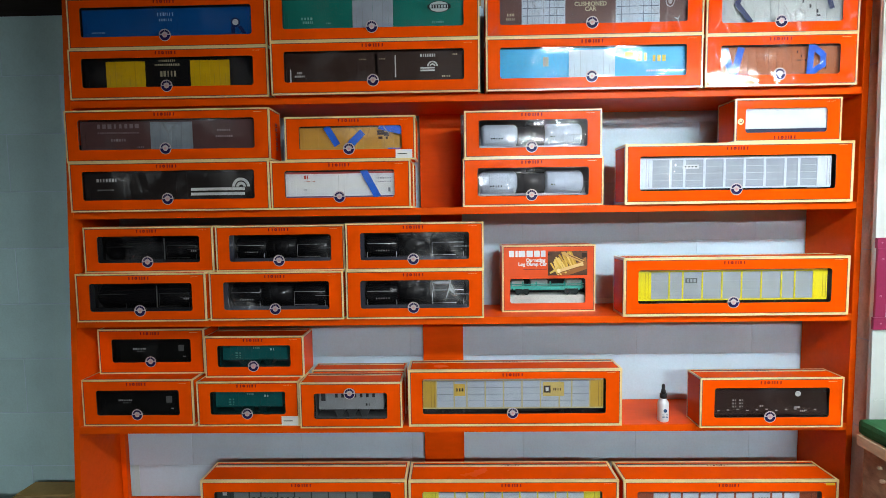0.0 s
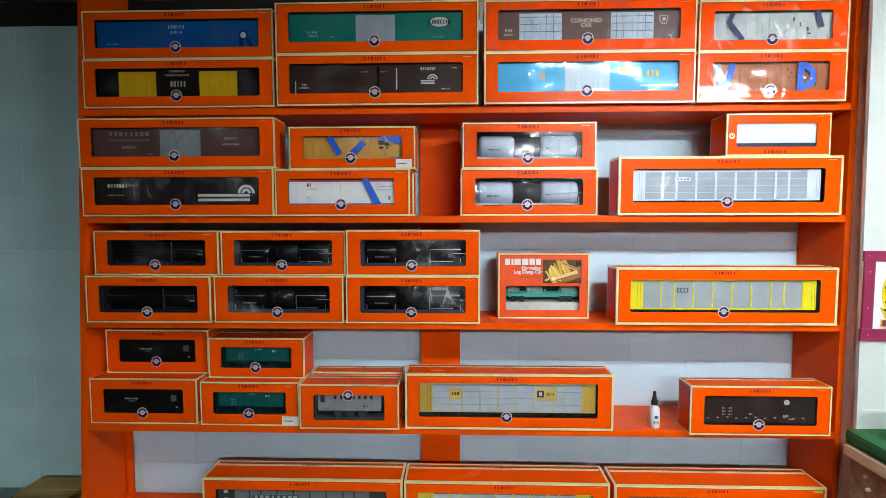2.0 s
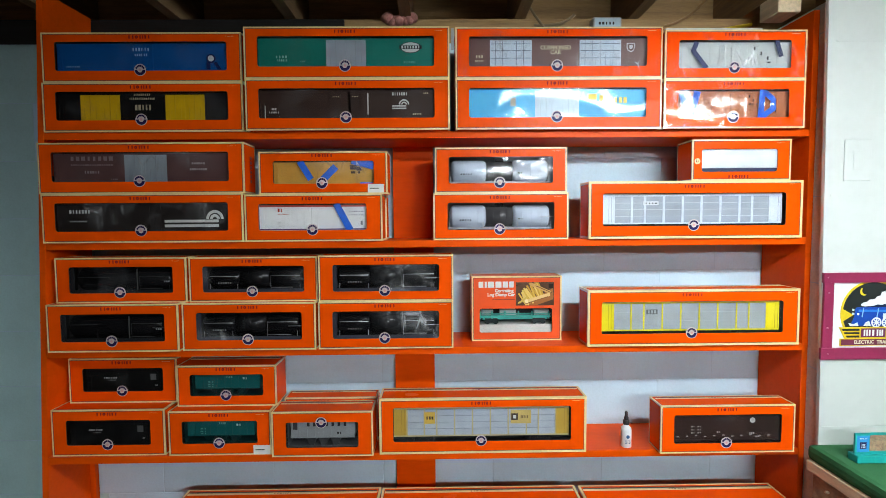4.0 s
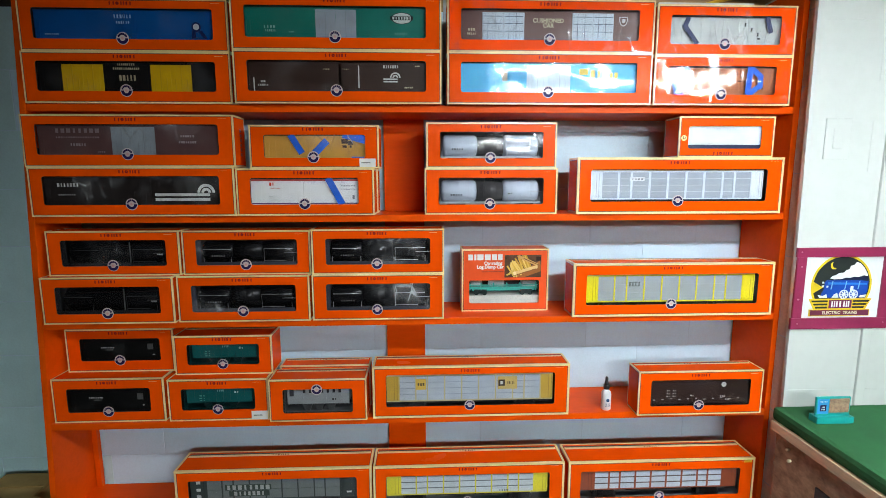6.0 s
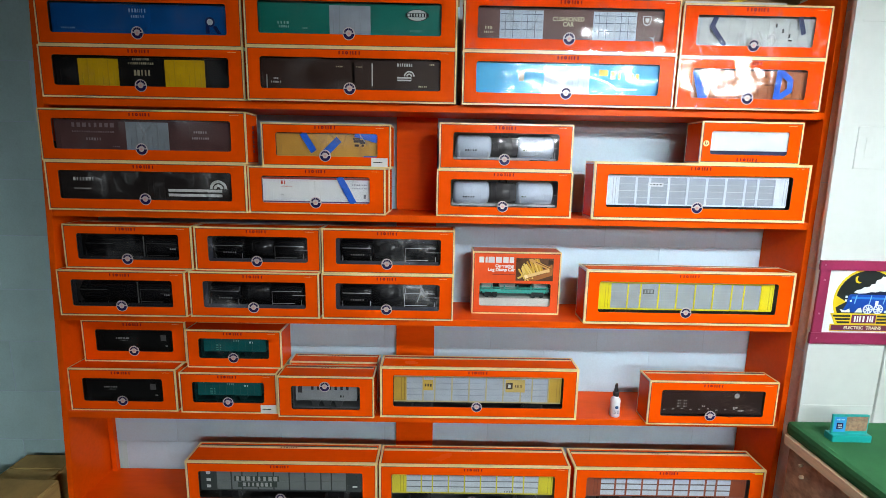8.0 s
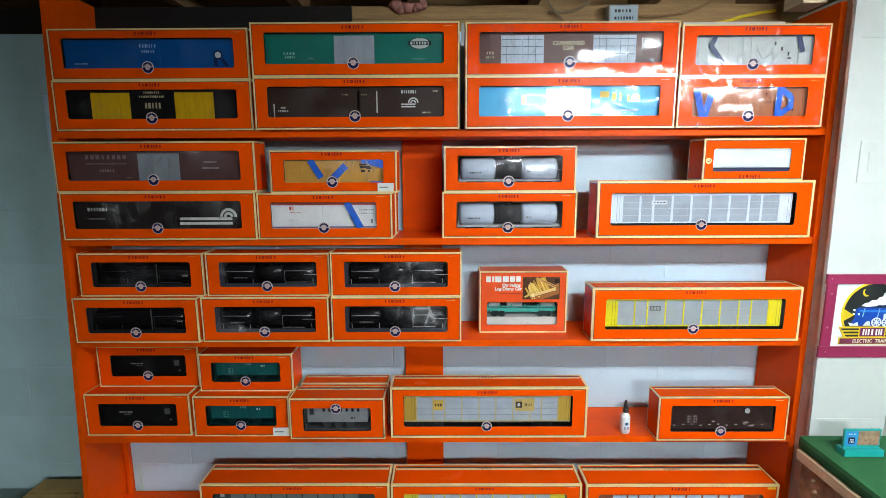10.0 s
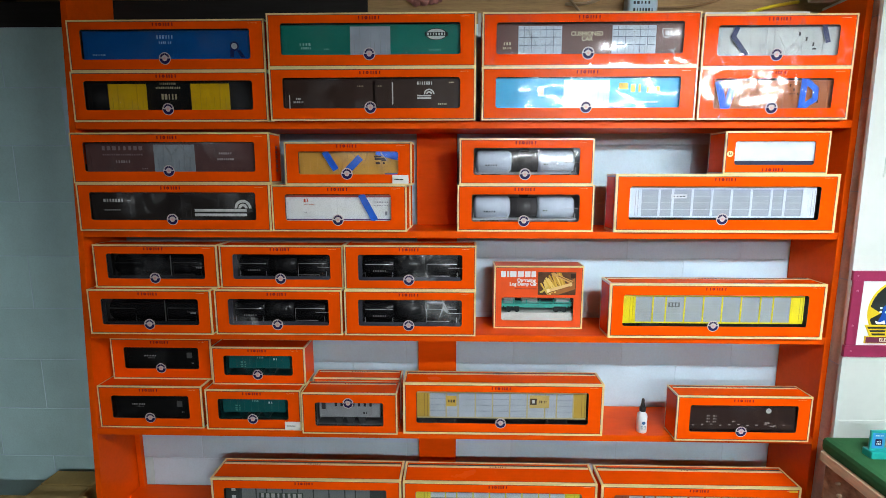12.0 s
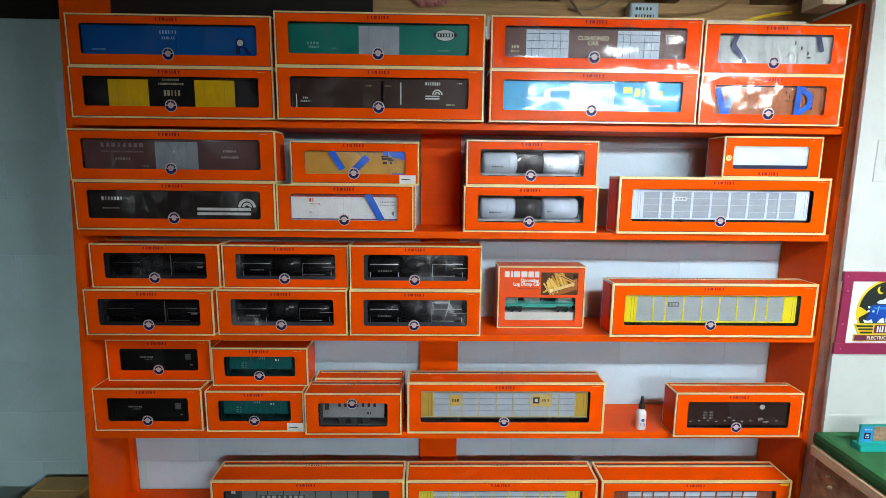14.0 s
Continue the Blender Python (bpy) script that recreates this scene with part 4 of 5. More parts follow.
k = carton(-0.491, -0.096, z2 + 0.1455, 0.131, 1.503, (0.11, 0.105, 0.245, 0.22), "orange window carton with taped window holding a tan reefer", hazed=True, stickers=((0.91, 0.13, 0.050, 0.026),),
           tapes=((0.26, 1.0, 0.37, 0.2, 0.020), (0.46, 0.05, 0.62, 0.75, 0.022), (0.78, 1.03, 1.0, 0.78, 0.024), (0.86, -0.02, 0.99, -0.02, 0.010)))
boxcar(k, "tan-yellow model refrigerator car with dark mark", (0.58, 0.31, 0.06), ((0.43, 0.55, (0.60, 0.325, 0.065)),),
       ((0.815, 0.68, 0.11, 0.11, (0.05, 0.025, 0.018), 1), (0.82, 0.50, 0.12, 0.10, (0.05, 0.025, 0.018), 2), (0.79, 0.78, 0.07, 0.07, (0.05, 0.025, 0.018), 1), (0.85, 0.60, 0.05, 0.05, (0.05, 0.025, 0.018), 1)), ribs=14, gap=0.05)
k = carton(0.045, 0.469, z2, 0.146, 1.511, MID, "orange window carton holding a white tank car", inside=GREYLINER)
tank_car(k, "white model tank car with dark centre", (0.52, 0.58, 0.68), (0.375, 0.615, (0.055, 0.052, 0.055)), ((0.17, 0.36, 0.12, 0.06, (0.05, 0.05, 0.06), 5), (0.69, 0.40, 0.05, 0.05, (0.1, 0.12, 0.05), 2)), rail=(0.5, 0.5, 0.52))
k = carton(0.051, 0.463, z2 + 0.146, 0.141, 1.511, MID, "orange window carton holding a white tank car", inside=GREYLINER)
tank_car(k, "white model tank car with dark centre", (0.52, 0.58, 0.68), (0.375, 0.615, (0.055, 0.052, 0.055)), ((0.17, 0.36, 0.12, 0.06, (0.05, 0.05, 0.06), 5), (0.69, 0.40, 0.05, 0.05, (0.1, 0.12, 0.05), 2)), rail=(0.5, 0.5, 0.52))
k = carton(0.529, 1.201, z2, 0.179, 1.499, RACK, "long orange window carton holding a silver-white autorack")
autorack(k, "silver-white model autorack with grey panels", (0.62, 0.67, 0.75), (0.34, 0.37, 0.42), 9, 0.065, ((0.27, 0.70, 0.085, 0.12, (0.62, 0.63, 0.66), 1), (0.27, 0.70, 0.07, 0.035, (0.03, 0.03, 0.03), 4)), bands=4, panel_gap=0.0009, post=0.0034)
k = carton(0.849, 1.159, z2 + 0.179, 0.127, 1.499, (0.10, 0.135, 0.215, 0.235), "orange window carton with plain white window", emblem=None, brand=(0.47, 0.10))
ob, w, h, y, z0 = base(k, "model_boxcar", "plain white model car wrapped in white foam", 0.006)
part("wrap", box_bm(-0.01, w + 0.01, y, y + 0.05, z0 + 0.17 * h, z0 + h + 0.006, chamfer=0.002), paint((0.64, 0.67, 0.70)), ob)
part("underframe", box_bm(-0.006, w + 0.006, y + 0.001, y + 0.045, 0.0, z0 + 0.17 * h), paint((0.03, 0.035, 0.08)), ob)
white_box = [o for o in bpy.data.objects if o.name.startswith("train_box") and o.parent is None][-1]
bm = bmesh.new()
add_tube(bm, (0.0165, -0.0008, 0.0600), (0.0165, -0.0002, 0.0600), 0.0090, 20)
part("small_badge", bm, CREAM, white_box)
part("badge_print", bars_bm([(0.0135, 0.061, 0.002, 0.009), (0.0165, 0.0575, 0.007, 0.002), (0.0205, 0.0615, 0.002, 0.006)]), REDINK, white_box).location = (0, -0.0010, 0)

# third shelf
z3 = S[2]
BLACKTANK = (0.005, 0.005, 0.006)
tmarks = ((0.20, 0.34, 0.14, 0.05, (0.20, 0.20, 0.20), 6),)
for x0, x1, up, h_, y_ in ((-1.155, -0.750, 0, 0.150, 1.493), (-0.741, -0.326, 0, 0.150, 1.499), (-0.318, 0.105, 0, 0.150, 1.500),
                           (-1.140, -0.732, 0.150, 0.143, 1.518), (-0.724, -0.322, 0.150, 0.142, 1.518), (-0.316, 0.106, 0.150, 0.145, 1.506)):
    # rail and tray greys drop towards the left in place of lamp falloff
    k = carton(x0, x1, z3 + up, h_, y_, MID, "orange window carton holding a glossy black tank car", hazed=x0 > -1.0)
    tank_car(k, "glossy black model tank car with thin handrails", BLACKTANK, (0.36, 0.63, (0.009, 0.009, 0.010)) if x0 > -1.0 else None,
             tmarks if x0 > -1.0 else ((0.92, 0.42, 0.06, 0.06, (0.3, 0.3, 0.3), 3), (0.635, 0.5, 0.012, 0.8, (0.07, 0.07, 0.07), 1)), rail=(0.55, 0.55, 0.57) if x0 > -0.5 else (0.26, 0.26, 0.27) if x0 > -1.0 else (0.035, 0.035, 0.036),
             tray=(0.045, 0.047, 0.062) if x0 > -1.0 else (0.016, 0.017, 0.020))
k = carton(0.528, 1.202, z3, 0.179, 1.497, RACK, "long orange window carton holding a yellow and grey autorack")
autorack(k, "yellow-framed model autorack with grey panels", (0.72, 0.60, 0.01), (0.33, 0.355, 0.385), 9, 0.07, ((0.285, 0.66, 0.062, 0.15, (0.11, 0.115, 0.12), 1), (0.285, 0.66, 0.052, 0.10, (0.30, 0.32, 0.34), 3)), bands=3, panel_gap=0.0003)

# red-orange log car carton with a picture
LX, LZ, LW, LH, LY = 0.170, z3, 0.298, 0.216, 1.585
k = carton(LX, LX + LW, LZ, LH, LY, (0.085, 0.105, 0.13, 0.50), "red-orange older carton with printed logs and a low window", depth=0.085, emblem=None, brand=None, slot=False, film=True, old=True)
log_box = [o for o in bpy.data.objects if o.name.startswith("train_box") and o.parent is None][-1]
tagged(part("brand_mark", bars_bm([(-0.050, 0, 0.016, 0.020), (-0.034, 0, 0.007, 0.020), (-0.017, 0, 0.021, 0.020), (0.008, 0, 0.020, 0.020), (0.031, 0, 0.018, 0.020), (0.051, 0, 0.015, 0.020)]), WHITEINK, log_box), kind="stuff").location = (0.080, -0.0004, 0.872 * LH)
text_part("lettering", "Operating", 0.0150, (0.107, -0.0006, 0.775 * LH), WHITEINK, log_box, 0.0006)
text_part("lettering", "Log Dump Car", 0.0150, (0.097, -0.0006, 0.715 * LH), WHITEINK, log_box, 0.0006)
part("fine_print", bars_bm([(0.105, 0.64 * LH, 0.075, 0.002)]), REDINK, log_box).location = (0, -0.0003, 0)
part("picture", box_bm(0.146, 0.272, -0.0006, -0.0002, 0.545 * LH, 0.905 * LH), surface("printed_dark_brown", (0.10, 0.04, 0.015), 0.3, vary=0.3, scale=40, bump=0), log_box, "printed picture of cut logs")
def printed_log(x, z, length, turn, thick, tone, layer):
    """One log of the printed picture, kept within the picture's edge."""
    a = radians(turn)
    c, q = math.cos(a), math.sin(a)
    pts = [(-1, -0.8), (-0.9, -1), (1, -0.9), (1.03, 0), (1, 0.9), (-0.9, 1), (-1, 0.8)]
    pts = [(x + u * c * length / 2 - v * q * thick / 2, z + u * q * length / 2 + v * c * thick / 2) for u, v in pts]
    pts = [(min(max(px, 0.148), 0.270), min(max(pz, 0.55 * LH), 0.90 * LH)) for px, pz in pts]
    bm = bmesh.new()
    bm.faces.new([bm.verts.new((px, -0.0007 - 0.00004 * layer, pz)) for px, pz in pts])
    part("printed_log", bm, paint(tone), log_box)


rng = random.Random(4)
printed_log(0.238, 0.600 * LH, 0.100, 33, 0.050, (0.34, 0.13, 0.035), 0)
for n in range(13):
    tone = rng.choice([(0.66, 0.42, 0.07), (0.74, 0.52, 0.14), (0.52, 0.30, 0.04)])
    printed_log(0.168 + 0.0050 * n, (0.63 + 0.0170 * n) * LH, 0.055 + rng.uniform(-0.01, 0.01), 118 + rng.uniform(-12, 8), 0.0062, tone, 1 + n)
for n in range(7):
    printed_log(0.160 + 0.005 * n, (0.60 + 0.016 * (n % 4)) * LH, 0.016, 35 + rng.uniform(-20, 20), 0.006, (0.60, 0.42, 0.10), 15 + n)
printed_log(0.226, 0.815 * LH, 0.074, -24, 0.0105, (0.58, 0.34, 0.11), 23)
printed_log(0.238, 0.795 * LH, 0.060, -24, 0.0030, (0.20, 0.09, 0.03), 24)
printed_log(0.218, 0.660 * LH, 0.084, 17, 0.0125, (0.72, 0.50, 0.22), 25)
printed_log(0.214, 0.626 * LH, 0.080, 17, 0.0035, (0.24, 0.10, 0.03), 26)
printed_log(0.181, 0.612 * LH, 0.010, 17, 0.0130, (0.80, 0.64, 0.36), 27)
printed_log(0.262, 0.845 * LH, 0.016, 0, 0.0150, (0.03, 0.015, 0.01), 28)
ob, w, h, y, z0 = base(k, "model_flat_car", "teal model log dump flat car on a white insert", 0.02)
part("insert", box_bm(-0.015, w + 0.01, y - 0.008, y + 0.055, 0, z0 + 0.30 * h, chamfer=0.001), GREYBOARD, ob, "white card insert")
bm = box_bm(0.0, w, y + 0.002, y + 0.045, z0 + 0.56 * h, z0 + 0.66 * h, chamfer=0.001)
add_box(bm, 0.05 * w, 0.95 * w, y, y + 0.002, z0 + 0.50 * h, z0 + 0.57 * h)
add_box(bm, 0.0, w, y - 0.001, y + 0.004, z0 + 0.72 * h, z0 + 0.75 * h)
for u in (0.02, 0.18, 0.36, 0.55, 0.74, 0.97):
    add_box(bm, u * w - 0.002, u * w + 0.002, y - 0.001, y + 0.004, z0 + 0.52 * h, z0 + 0.84 * h)
part("deck", bm, paint((0.05, 0.36, 0.30)), ob)
for u in (0.17, 0.83):
    bm = box_bm(u * w - 0.022, u * w + 0.022, y - 0.001, y + 0.005, z0 + 0.36 * h, z0 + 0.55 * h, chamfer=0.001)
    for dx in (-0.014, 0.014):
        add_tube(bm, (u * w + dx, y - 0.003, z0 + 0.30 * h + 0.008), (u * w + dx, y + 0.004, z0 + 0.30 * h + 0.008), 0.008, 14)
    part("truck", bm, paint((0.012, 0.02, 0.02)), ob)
for u0, u1 in ((0.30, 0.52), (0.78, 0.98), (0.04, 0.2)):
    part("load_block", box_bm(u0 * w, u1 * w, y + 0.01, y + 0.04, z0 + 0.66 * h, z0 + 0.88 * h, chamfer=0.001), paint((0.50, 0.50, 0.48)), ob)

# fourth shelf
z4 = S[3]
DARKCAR = (0.004, 0.004, 0.004)
amarks = ((0.30, 0.52, 0.17, 0.06, (0.35, 0.35, 0.35), 8), (0.32, 0.42, 0.10, 0.05, (0.16, 0.16, 0.16), 6), (0.84, 0.55, 0.07, 0.26, (0.10, 0.10, 0.10), 1), (0.88, 0.18, 0.035, 0.05, (0.4, 0.4, 0.4), 2))
k = carton(-1.179, -0.820, z4, 0.151, 1.520, (0.128, 0.128, 0.232, 0.228), "orange window carton holding a black hopper", depth=0.105)
boxcar(k, "plain black model car with faint lettering", DARKCAR, (), amarks, front=0.02)
k = carton(-1.160, -0.807, z4 + 0.151, 0.149, 1.579, (0.128, 0.128, 0.258, 0.222), "orange window carton holding a black hopper", depth=0.105)
boxcar(k, "plain black model car with faint lettering", DARKCAR, (), amarks, front=0.02)
hmarks = ((0.27, 0.62, 0.09, 0.06, (0.10, 0.30, 0.27), 2), (0.27, 0.50, 0.10, 0.05, (0.10, 0.30, 0.27), 2), (0.27, 0.40, 0.09, 0.05, (0.10, 0.30, 0.27), 2), (0.52, 0.86, 0.10, 0.09, (0.2, 0.42, 0.38), 4), (0.74, 0.78, 0.07, 0.09, (0.6, 0.62, 0.62), 2))
k = carton(-0.806, -0.480, z4, 0.144, 1.515, (0.13, 0.135, 0.262, 0.228), "orange window carton holding a teal hopper", stickers=((0.905, 0.115, 0.053, 0.030),), depth=0.105)
hopper(k, "teal green model hopper car with ribbed sides", (0.005, 0.092, 0.092), hmarks)
k = carton(-0.796, -0.473, z4 + 0.144, 0.135, 1.557, (0.13, 0.135, 0.255, 0.225), "orange window carton holding a teal hopper", depth=0.105)
hopper(k, "teal green model hopper car with ribbed sides", (0.005, 0.092, 0.092), hmarks)
k = carton(-0.472, -0.152, z4, 0.1455, 1.496, (0.14, 0.145, 0.20, 0.235), "orange window carton holding a grey hopper", emblem=(0.49, "high"), brand=None)
hopper(k, "pale grey model hopper car with black lettering", (0.25, 0.26, 0.27), tuple((0.30 + 0.085 * i, 0.87, 0.036, 0.15, (0.012, 0.012, 0.014), 1) for i in range(7)) + ((0.73, 0.52, 0.07, 0.09, (0.02, 0.02, 0.02), 2), (0.12, 0.82, 0.06, 0.3, (0.03, 0.03, 0.035), 1)), low=0.33, top=0.99, ribs=8)
k = carton(-0.133, 0.530, z4, 0.181, 1.504, (0.067, 0.075, 0.22, 0.165), "long orange window carton holding a silver and mustard autorack", depth=0.10)
autorack(k, "silver model autorack with mustard yellow ends", (0.50, 0.32, 0.05), (0.40, 0.44, 0.50), 9, 0.075,
         ((0.205, 0.65, 0.06, 0.34, (0.58, 0.38, 0.07), 1), (0.205, 0.65, 0.045, 0.09, (0.06, 0.04, 0.02), 3), (0.72, 0.66, 0.115, 0.40, (0.55, 0.40, 0.12), 1), (0.685, 0.66, 0.038, 0.2, (0.05, 0.03, 0.02), 1), (0.685, 0.66, 0.016, 0.1, (0.5, 0.5, 0.5), 1), (0.74, 0.66, 0.045, 0.08, (0.12, 0.07, 0.02), 5)), low_gap=0.10, top_gap=0.06, bands=4, panel_gap=0.0016, post_col=(0.50, 0.42, 0.22), gap_col=(0.16, 0.17, 0.22))
k = carton(0.760, 1.190, z4, 0.155, 1.484, (0.10, 0.10, 0.205, 0.20), "orange window carton holding a dark brown hopper", depth=0.085)
hopper(k, "dark brown model hopper car with small white marks", (0.030, 0.016, 0.014),
       tuple((0.19 + 0.06 * (i % 2), 0.55 - 0.11 * (i // 2), 0.04, 0.045, (0.40, 0.38, 0.36), 2) for i in range(6)) + tuple((0.05 + 0.085 * i, 0.20 + 0.02 * (i % 3), 0.022, 0.035, (0.34, 0.32, 0.31), 1) for i in range(11)) + ((0.74, 0.30, 0.05, 0.06, (0.5, 0.48, 0.46), 3), (0.79, 0.18, 0.05, 0.05, (0.5, 0.48, 0.46), 3), (0.43, 0.35, 0.04, 0.04, (0.5, 0.48, 0.46), 2)),
       ribs=1, body=(0.0, 1.0), low=0.05, top=0.97)
hop = [o for o in bpy.data.objects if o.name.startswith("model_hopper_car") and o.parent is None][-1]
bm = bmesh.new()
add_tube(bm, (0.745 * k["w"], 0.0095, k["z"] - k["floor"] + 0.76 * k["h"]), (0.745 * k["w"], 0.0085, k["z"] - k["floor"] + 0.76 * k["h"]), 0.0085, 20)
part("round_mark", bm, paint((0.5, 0.5, 0.5)), hop)

# bottom shelf
z5 = S[4]
k = carton(-0.803, -0.143, z5, 0.179, 1.503, RACK, "long orange window carton holding a dark grey autorack", depth=0.118)
autorack(k, "dark grey model autorack with white lettering", (0.040, 0.052, 0.050), (0.17, 0.19, 0.185), 9, 0.095,
         ((0.05, 0.86, 0.025, 0.10, WHITE, 1), (0.05, 0.60, 0.025, 0.10, WHITE, 1), (0.05, 0.36, 0.025, 0.10, WHITE, 1), (0.345, 0.66, 0.275, 0.20, (0.04, 0.06, 0.05), 1), (0.345, 0.66, 0.265, 0.16, (0.40, 0.41, 0.39), 8), (0.35, 0.44, 0.24, 0.20, (0.04, 0.06, 0.05), 1), (0.35, 0.44, 0.19, 0.14, (0.40, 0.41, 0.39), 7), (0.95, 0.4, 0.03, 0.06, WHITE, 1)), bands=2, low_gap=0.2)
k = carton(-0.138, 0.524, z5, 0.177, 1.503, RACK, "long orange window carton holding a yellow and silver autorack", depth=0.118, inside=GREYLINER)
autorack(k, "yellow-ended model autorack with silver panels", (0.68, 0.60, 0.05), (0.52, 0.57, 0.62), 9, 0.085, ((0.72, 0.30, 0.06, 0.05, (0.1, 0.1, 0.1), 4),), low_gap=0.2, panel_gap=0.0046, gap_col=(0.15, 0.16, 0.18))
k = carton(0.538, 1.203, z5, 0.175, 1.503, RACK, "long orange window carton holding a rust and silver autorack", depth=0.118, inside=GREYLINER)
autorack(k, "rust-ended model autorack with silver panels", (0.30, 0.075, 0.035), (0.55, 0.60, 0.66), 9, 0.09, ((0.7, 0.7, 0.06, 0.05, (0.1, 0.1, 0.1), 4),), low_gap=0.2, panel_gap=0.0055, post=0.003, gap_col=(0.13, 0.10, 0.10))
last_box = [o for o in bpy.data.objects if o.name.startswith("train_box") and o.parent is None][-1]
part("sticker", box_bm(0.625, 0.652, -0.0008, -0.0002, 0.158, 0.166), paint((0.85, 0.45, 0.02)), last_box, "small yellow sticker")

# cartons behind the front row
for x0, x1, z, h_ in ((-0.525, -0.110, z2, 0.1455), (-0.486, -0.112, z2 + 0.1455, 0.131), (-0.462, -0.150, z4, 0.152)):
    carton(x0, x1, z, h_, 1.603, (0.1, 0.1, 0.22, 0.22), "orange carton standing behind the front row", depth=0.072)

# dropper bottle on the fourth shelf
bottle = thing("dropper_bottle", (0.672, 1.540, z4), "small white dropper bottle with black rubber top", "bottle")
bm = bmesh.new()
add_turned(bm, [(0.0150, 0.0), (0.0168, 0.002), (0.0168, 0.056), (0.0155, 0.063), (0.0095, 0.069), (0.0085, 0.074)], (0, 0, 0), 24)
part("body", bm, surface("white_bottle_plastic", (0.72, 0.75, 0.78), 0.3, vary=0.04, bump=0), bottle)
bm = bmesh.new()
add_turned(bm, [(0.0100, 0.074), (0.0105, 0.075), (0.0105, 0.087), (0.0090, 0.089)], (0, 0, 0), 24)
part("collar", bm, RUBBER, bottle)
bm = bmesh.new()
add_turned(bm, [(0.0075, 0.089), (0.0072, 0.096), (0.0050, 0.104), (0.0052, 0.112), (0.0030, 0.118)], (0, 0, 0), 18)
part("bulb", bm, RUBBER, bottle)
bm = bmesh.new()
add_tube(bm, (0, -0.0168, 0.038), (0, -0.0174, 0.038), 0.0058, 14)
for z in (0.024, 0.020, 0.016):
    add_box(bm, -0.008, 0.008, -0.0166, -0.0150, z, z + 0.0016)
part("label_print", bm, paint((0.03, 0.10, 0.22)), bottle)


# ---- right-hand side: poster, table, sign ----
poster = thing("poster", (1.222, PANEL_Y, 1.203), "maroon-framed train poster with a round night scene", "poster")
PW, PH = 0.325, 0.266
for a in ((0, PW, 0, 0.036), (0, PW, PH - 0.030, PH)):
    part("frame_strip", box_bm(a[0], a[1], -0.010, -0.0005, a[2], a[3], chamfer=0.001), MAROON, poster)
part("frame_strip", box_bm(0.004, 0.034, -0.0085, -0.0005, 0.036, PH - 0.030, chamfer=0.001), MAROON, poster)
part("frame_strip", box_bm(PW - 0.034, PW - 0.004, -0.0085, -0.0005, 0.036, PH - 0.030, chamfer=0.001), MAROON, poster)
part("sheet", box_bm(0.034, PW - 0.034, -0.003, -0.0005, 0.036, PH - 0.030), PAPER, poster)
CX, CZ, CR = 0.160, 0.142, 0.101


def flat(name, pts, deep, mat, label=""):
    bm = bmesh.new()
    f = [bm.verts.new((CX + x, -0.003 - deep, CZ + z)) for x, z in pts]
    r_ = [bm.verts.new((CX + x, -0.003, CZ + z)) for x, z in pts]
    bm.faces.new(f)
    for i in range(len(pts)):
        bm.faces.new((f[i], f[(i + 1) % len(pts)], r_[(i + 1) % len(pts)], r_[i]))
    return part(name, bm, mat, poster, label)


def circle_points(r, n=40, cx=0.0, cz=0.0):
    return [(cx + r * math.cos(2 * math.pi * i / n), cz + r * math.sin(2 * math.pi * i / n)) for i in range(n)]


YEL, NIGHT, CLOUD, LOCO = paint((0.72, 0.52, 0.02)), paint((0.018, 0.022, 0.022)), paint((0.80, 0.82, 0.85)), paint((0.008, 0.06, 0.36))
SKYLINE, SHINE, PLUM = paint((0.010, 0.014, 0.045)), paint((0.03, 0.20, 0.62)), paint((0.16, 0.02, 0.09))


def block(name, x0, x1, z0, z1, deep, mat):
    return flat(name, [(x0, z0), (x1, z0), (x1, z1), (x0, z1)], deep, mat)


flat("printed_ring", circle_points(CR), 0.0003, YEL)
flat("printed_sky", circle_points(CR * 0.93), 0.0006, NIGHT)
flat("printed_moon", [(0.013 * math.cos(a) - 0.030, 0.013 * math.sin(a) + 0.066) for a in np.linspace(2.3, 5.1, 9)] + [(0.012 * math.cos(a) - 0.025, 0.012 * math.sin(a) + 0.069) for a in np.linspace(4.9, 2.5, 9)], 0.0009, YEL)
flat("printed_cloud", [(-0.040, 0.024), (-0.032, 0.032), (-0.020, 0.034), (-0.012, 0.041), (0.004, 0.042), (0.010, 0.050), (0.021, 0.053), (0.024, 0.064), (0.036, 0.067), (0.042, 0.076),
                       (0.054, 0.073), (0.070, 0.058), (0.081, 0.041), (0.086, 0.030), (0.072, 0.032), (0.053, 0.025), (0.027, 0.025), (0.0, 0.020), (-0.025, 0.020)], 0.0009, CLOUD)
flat("printed_hill", [(-0.028, 0.020), (0.0, 0.022), (0.012, 0.026), (0.027, 0.025), (0.040, 0.029), (0.053, 0.027), (0.072, 0.033), (0.086, 0.029), (0.089, 0.010), (-0.028, 0.010)], 0.0012, SKYLINE)
flat("printed_beam", [(-0.095, 0.014), (-0.061, -0.006), (-0.094, -0.026)], 0.0012, YEL)
flat("printed_boiler", [(-0.056, 0.012), (-0.050, 0.018), (0.06, 0.017), (0.088, 0.014), (0.088, -0.020), (0.080, -0.040), (-0.060, -0.040), (-0.066, -0.030), (-0.058, -0.012)], 0.0015, LOCO)
flat("printed_shine", [(-0.046, 0.011), (0.084, 0.008), (0.084, 0.002), (-0.046, 0.004)], 0.0018, SHINE)
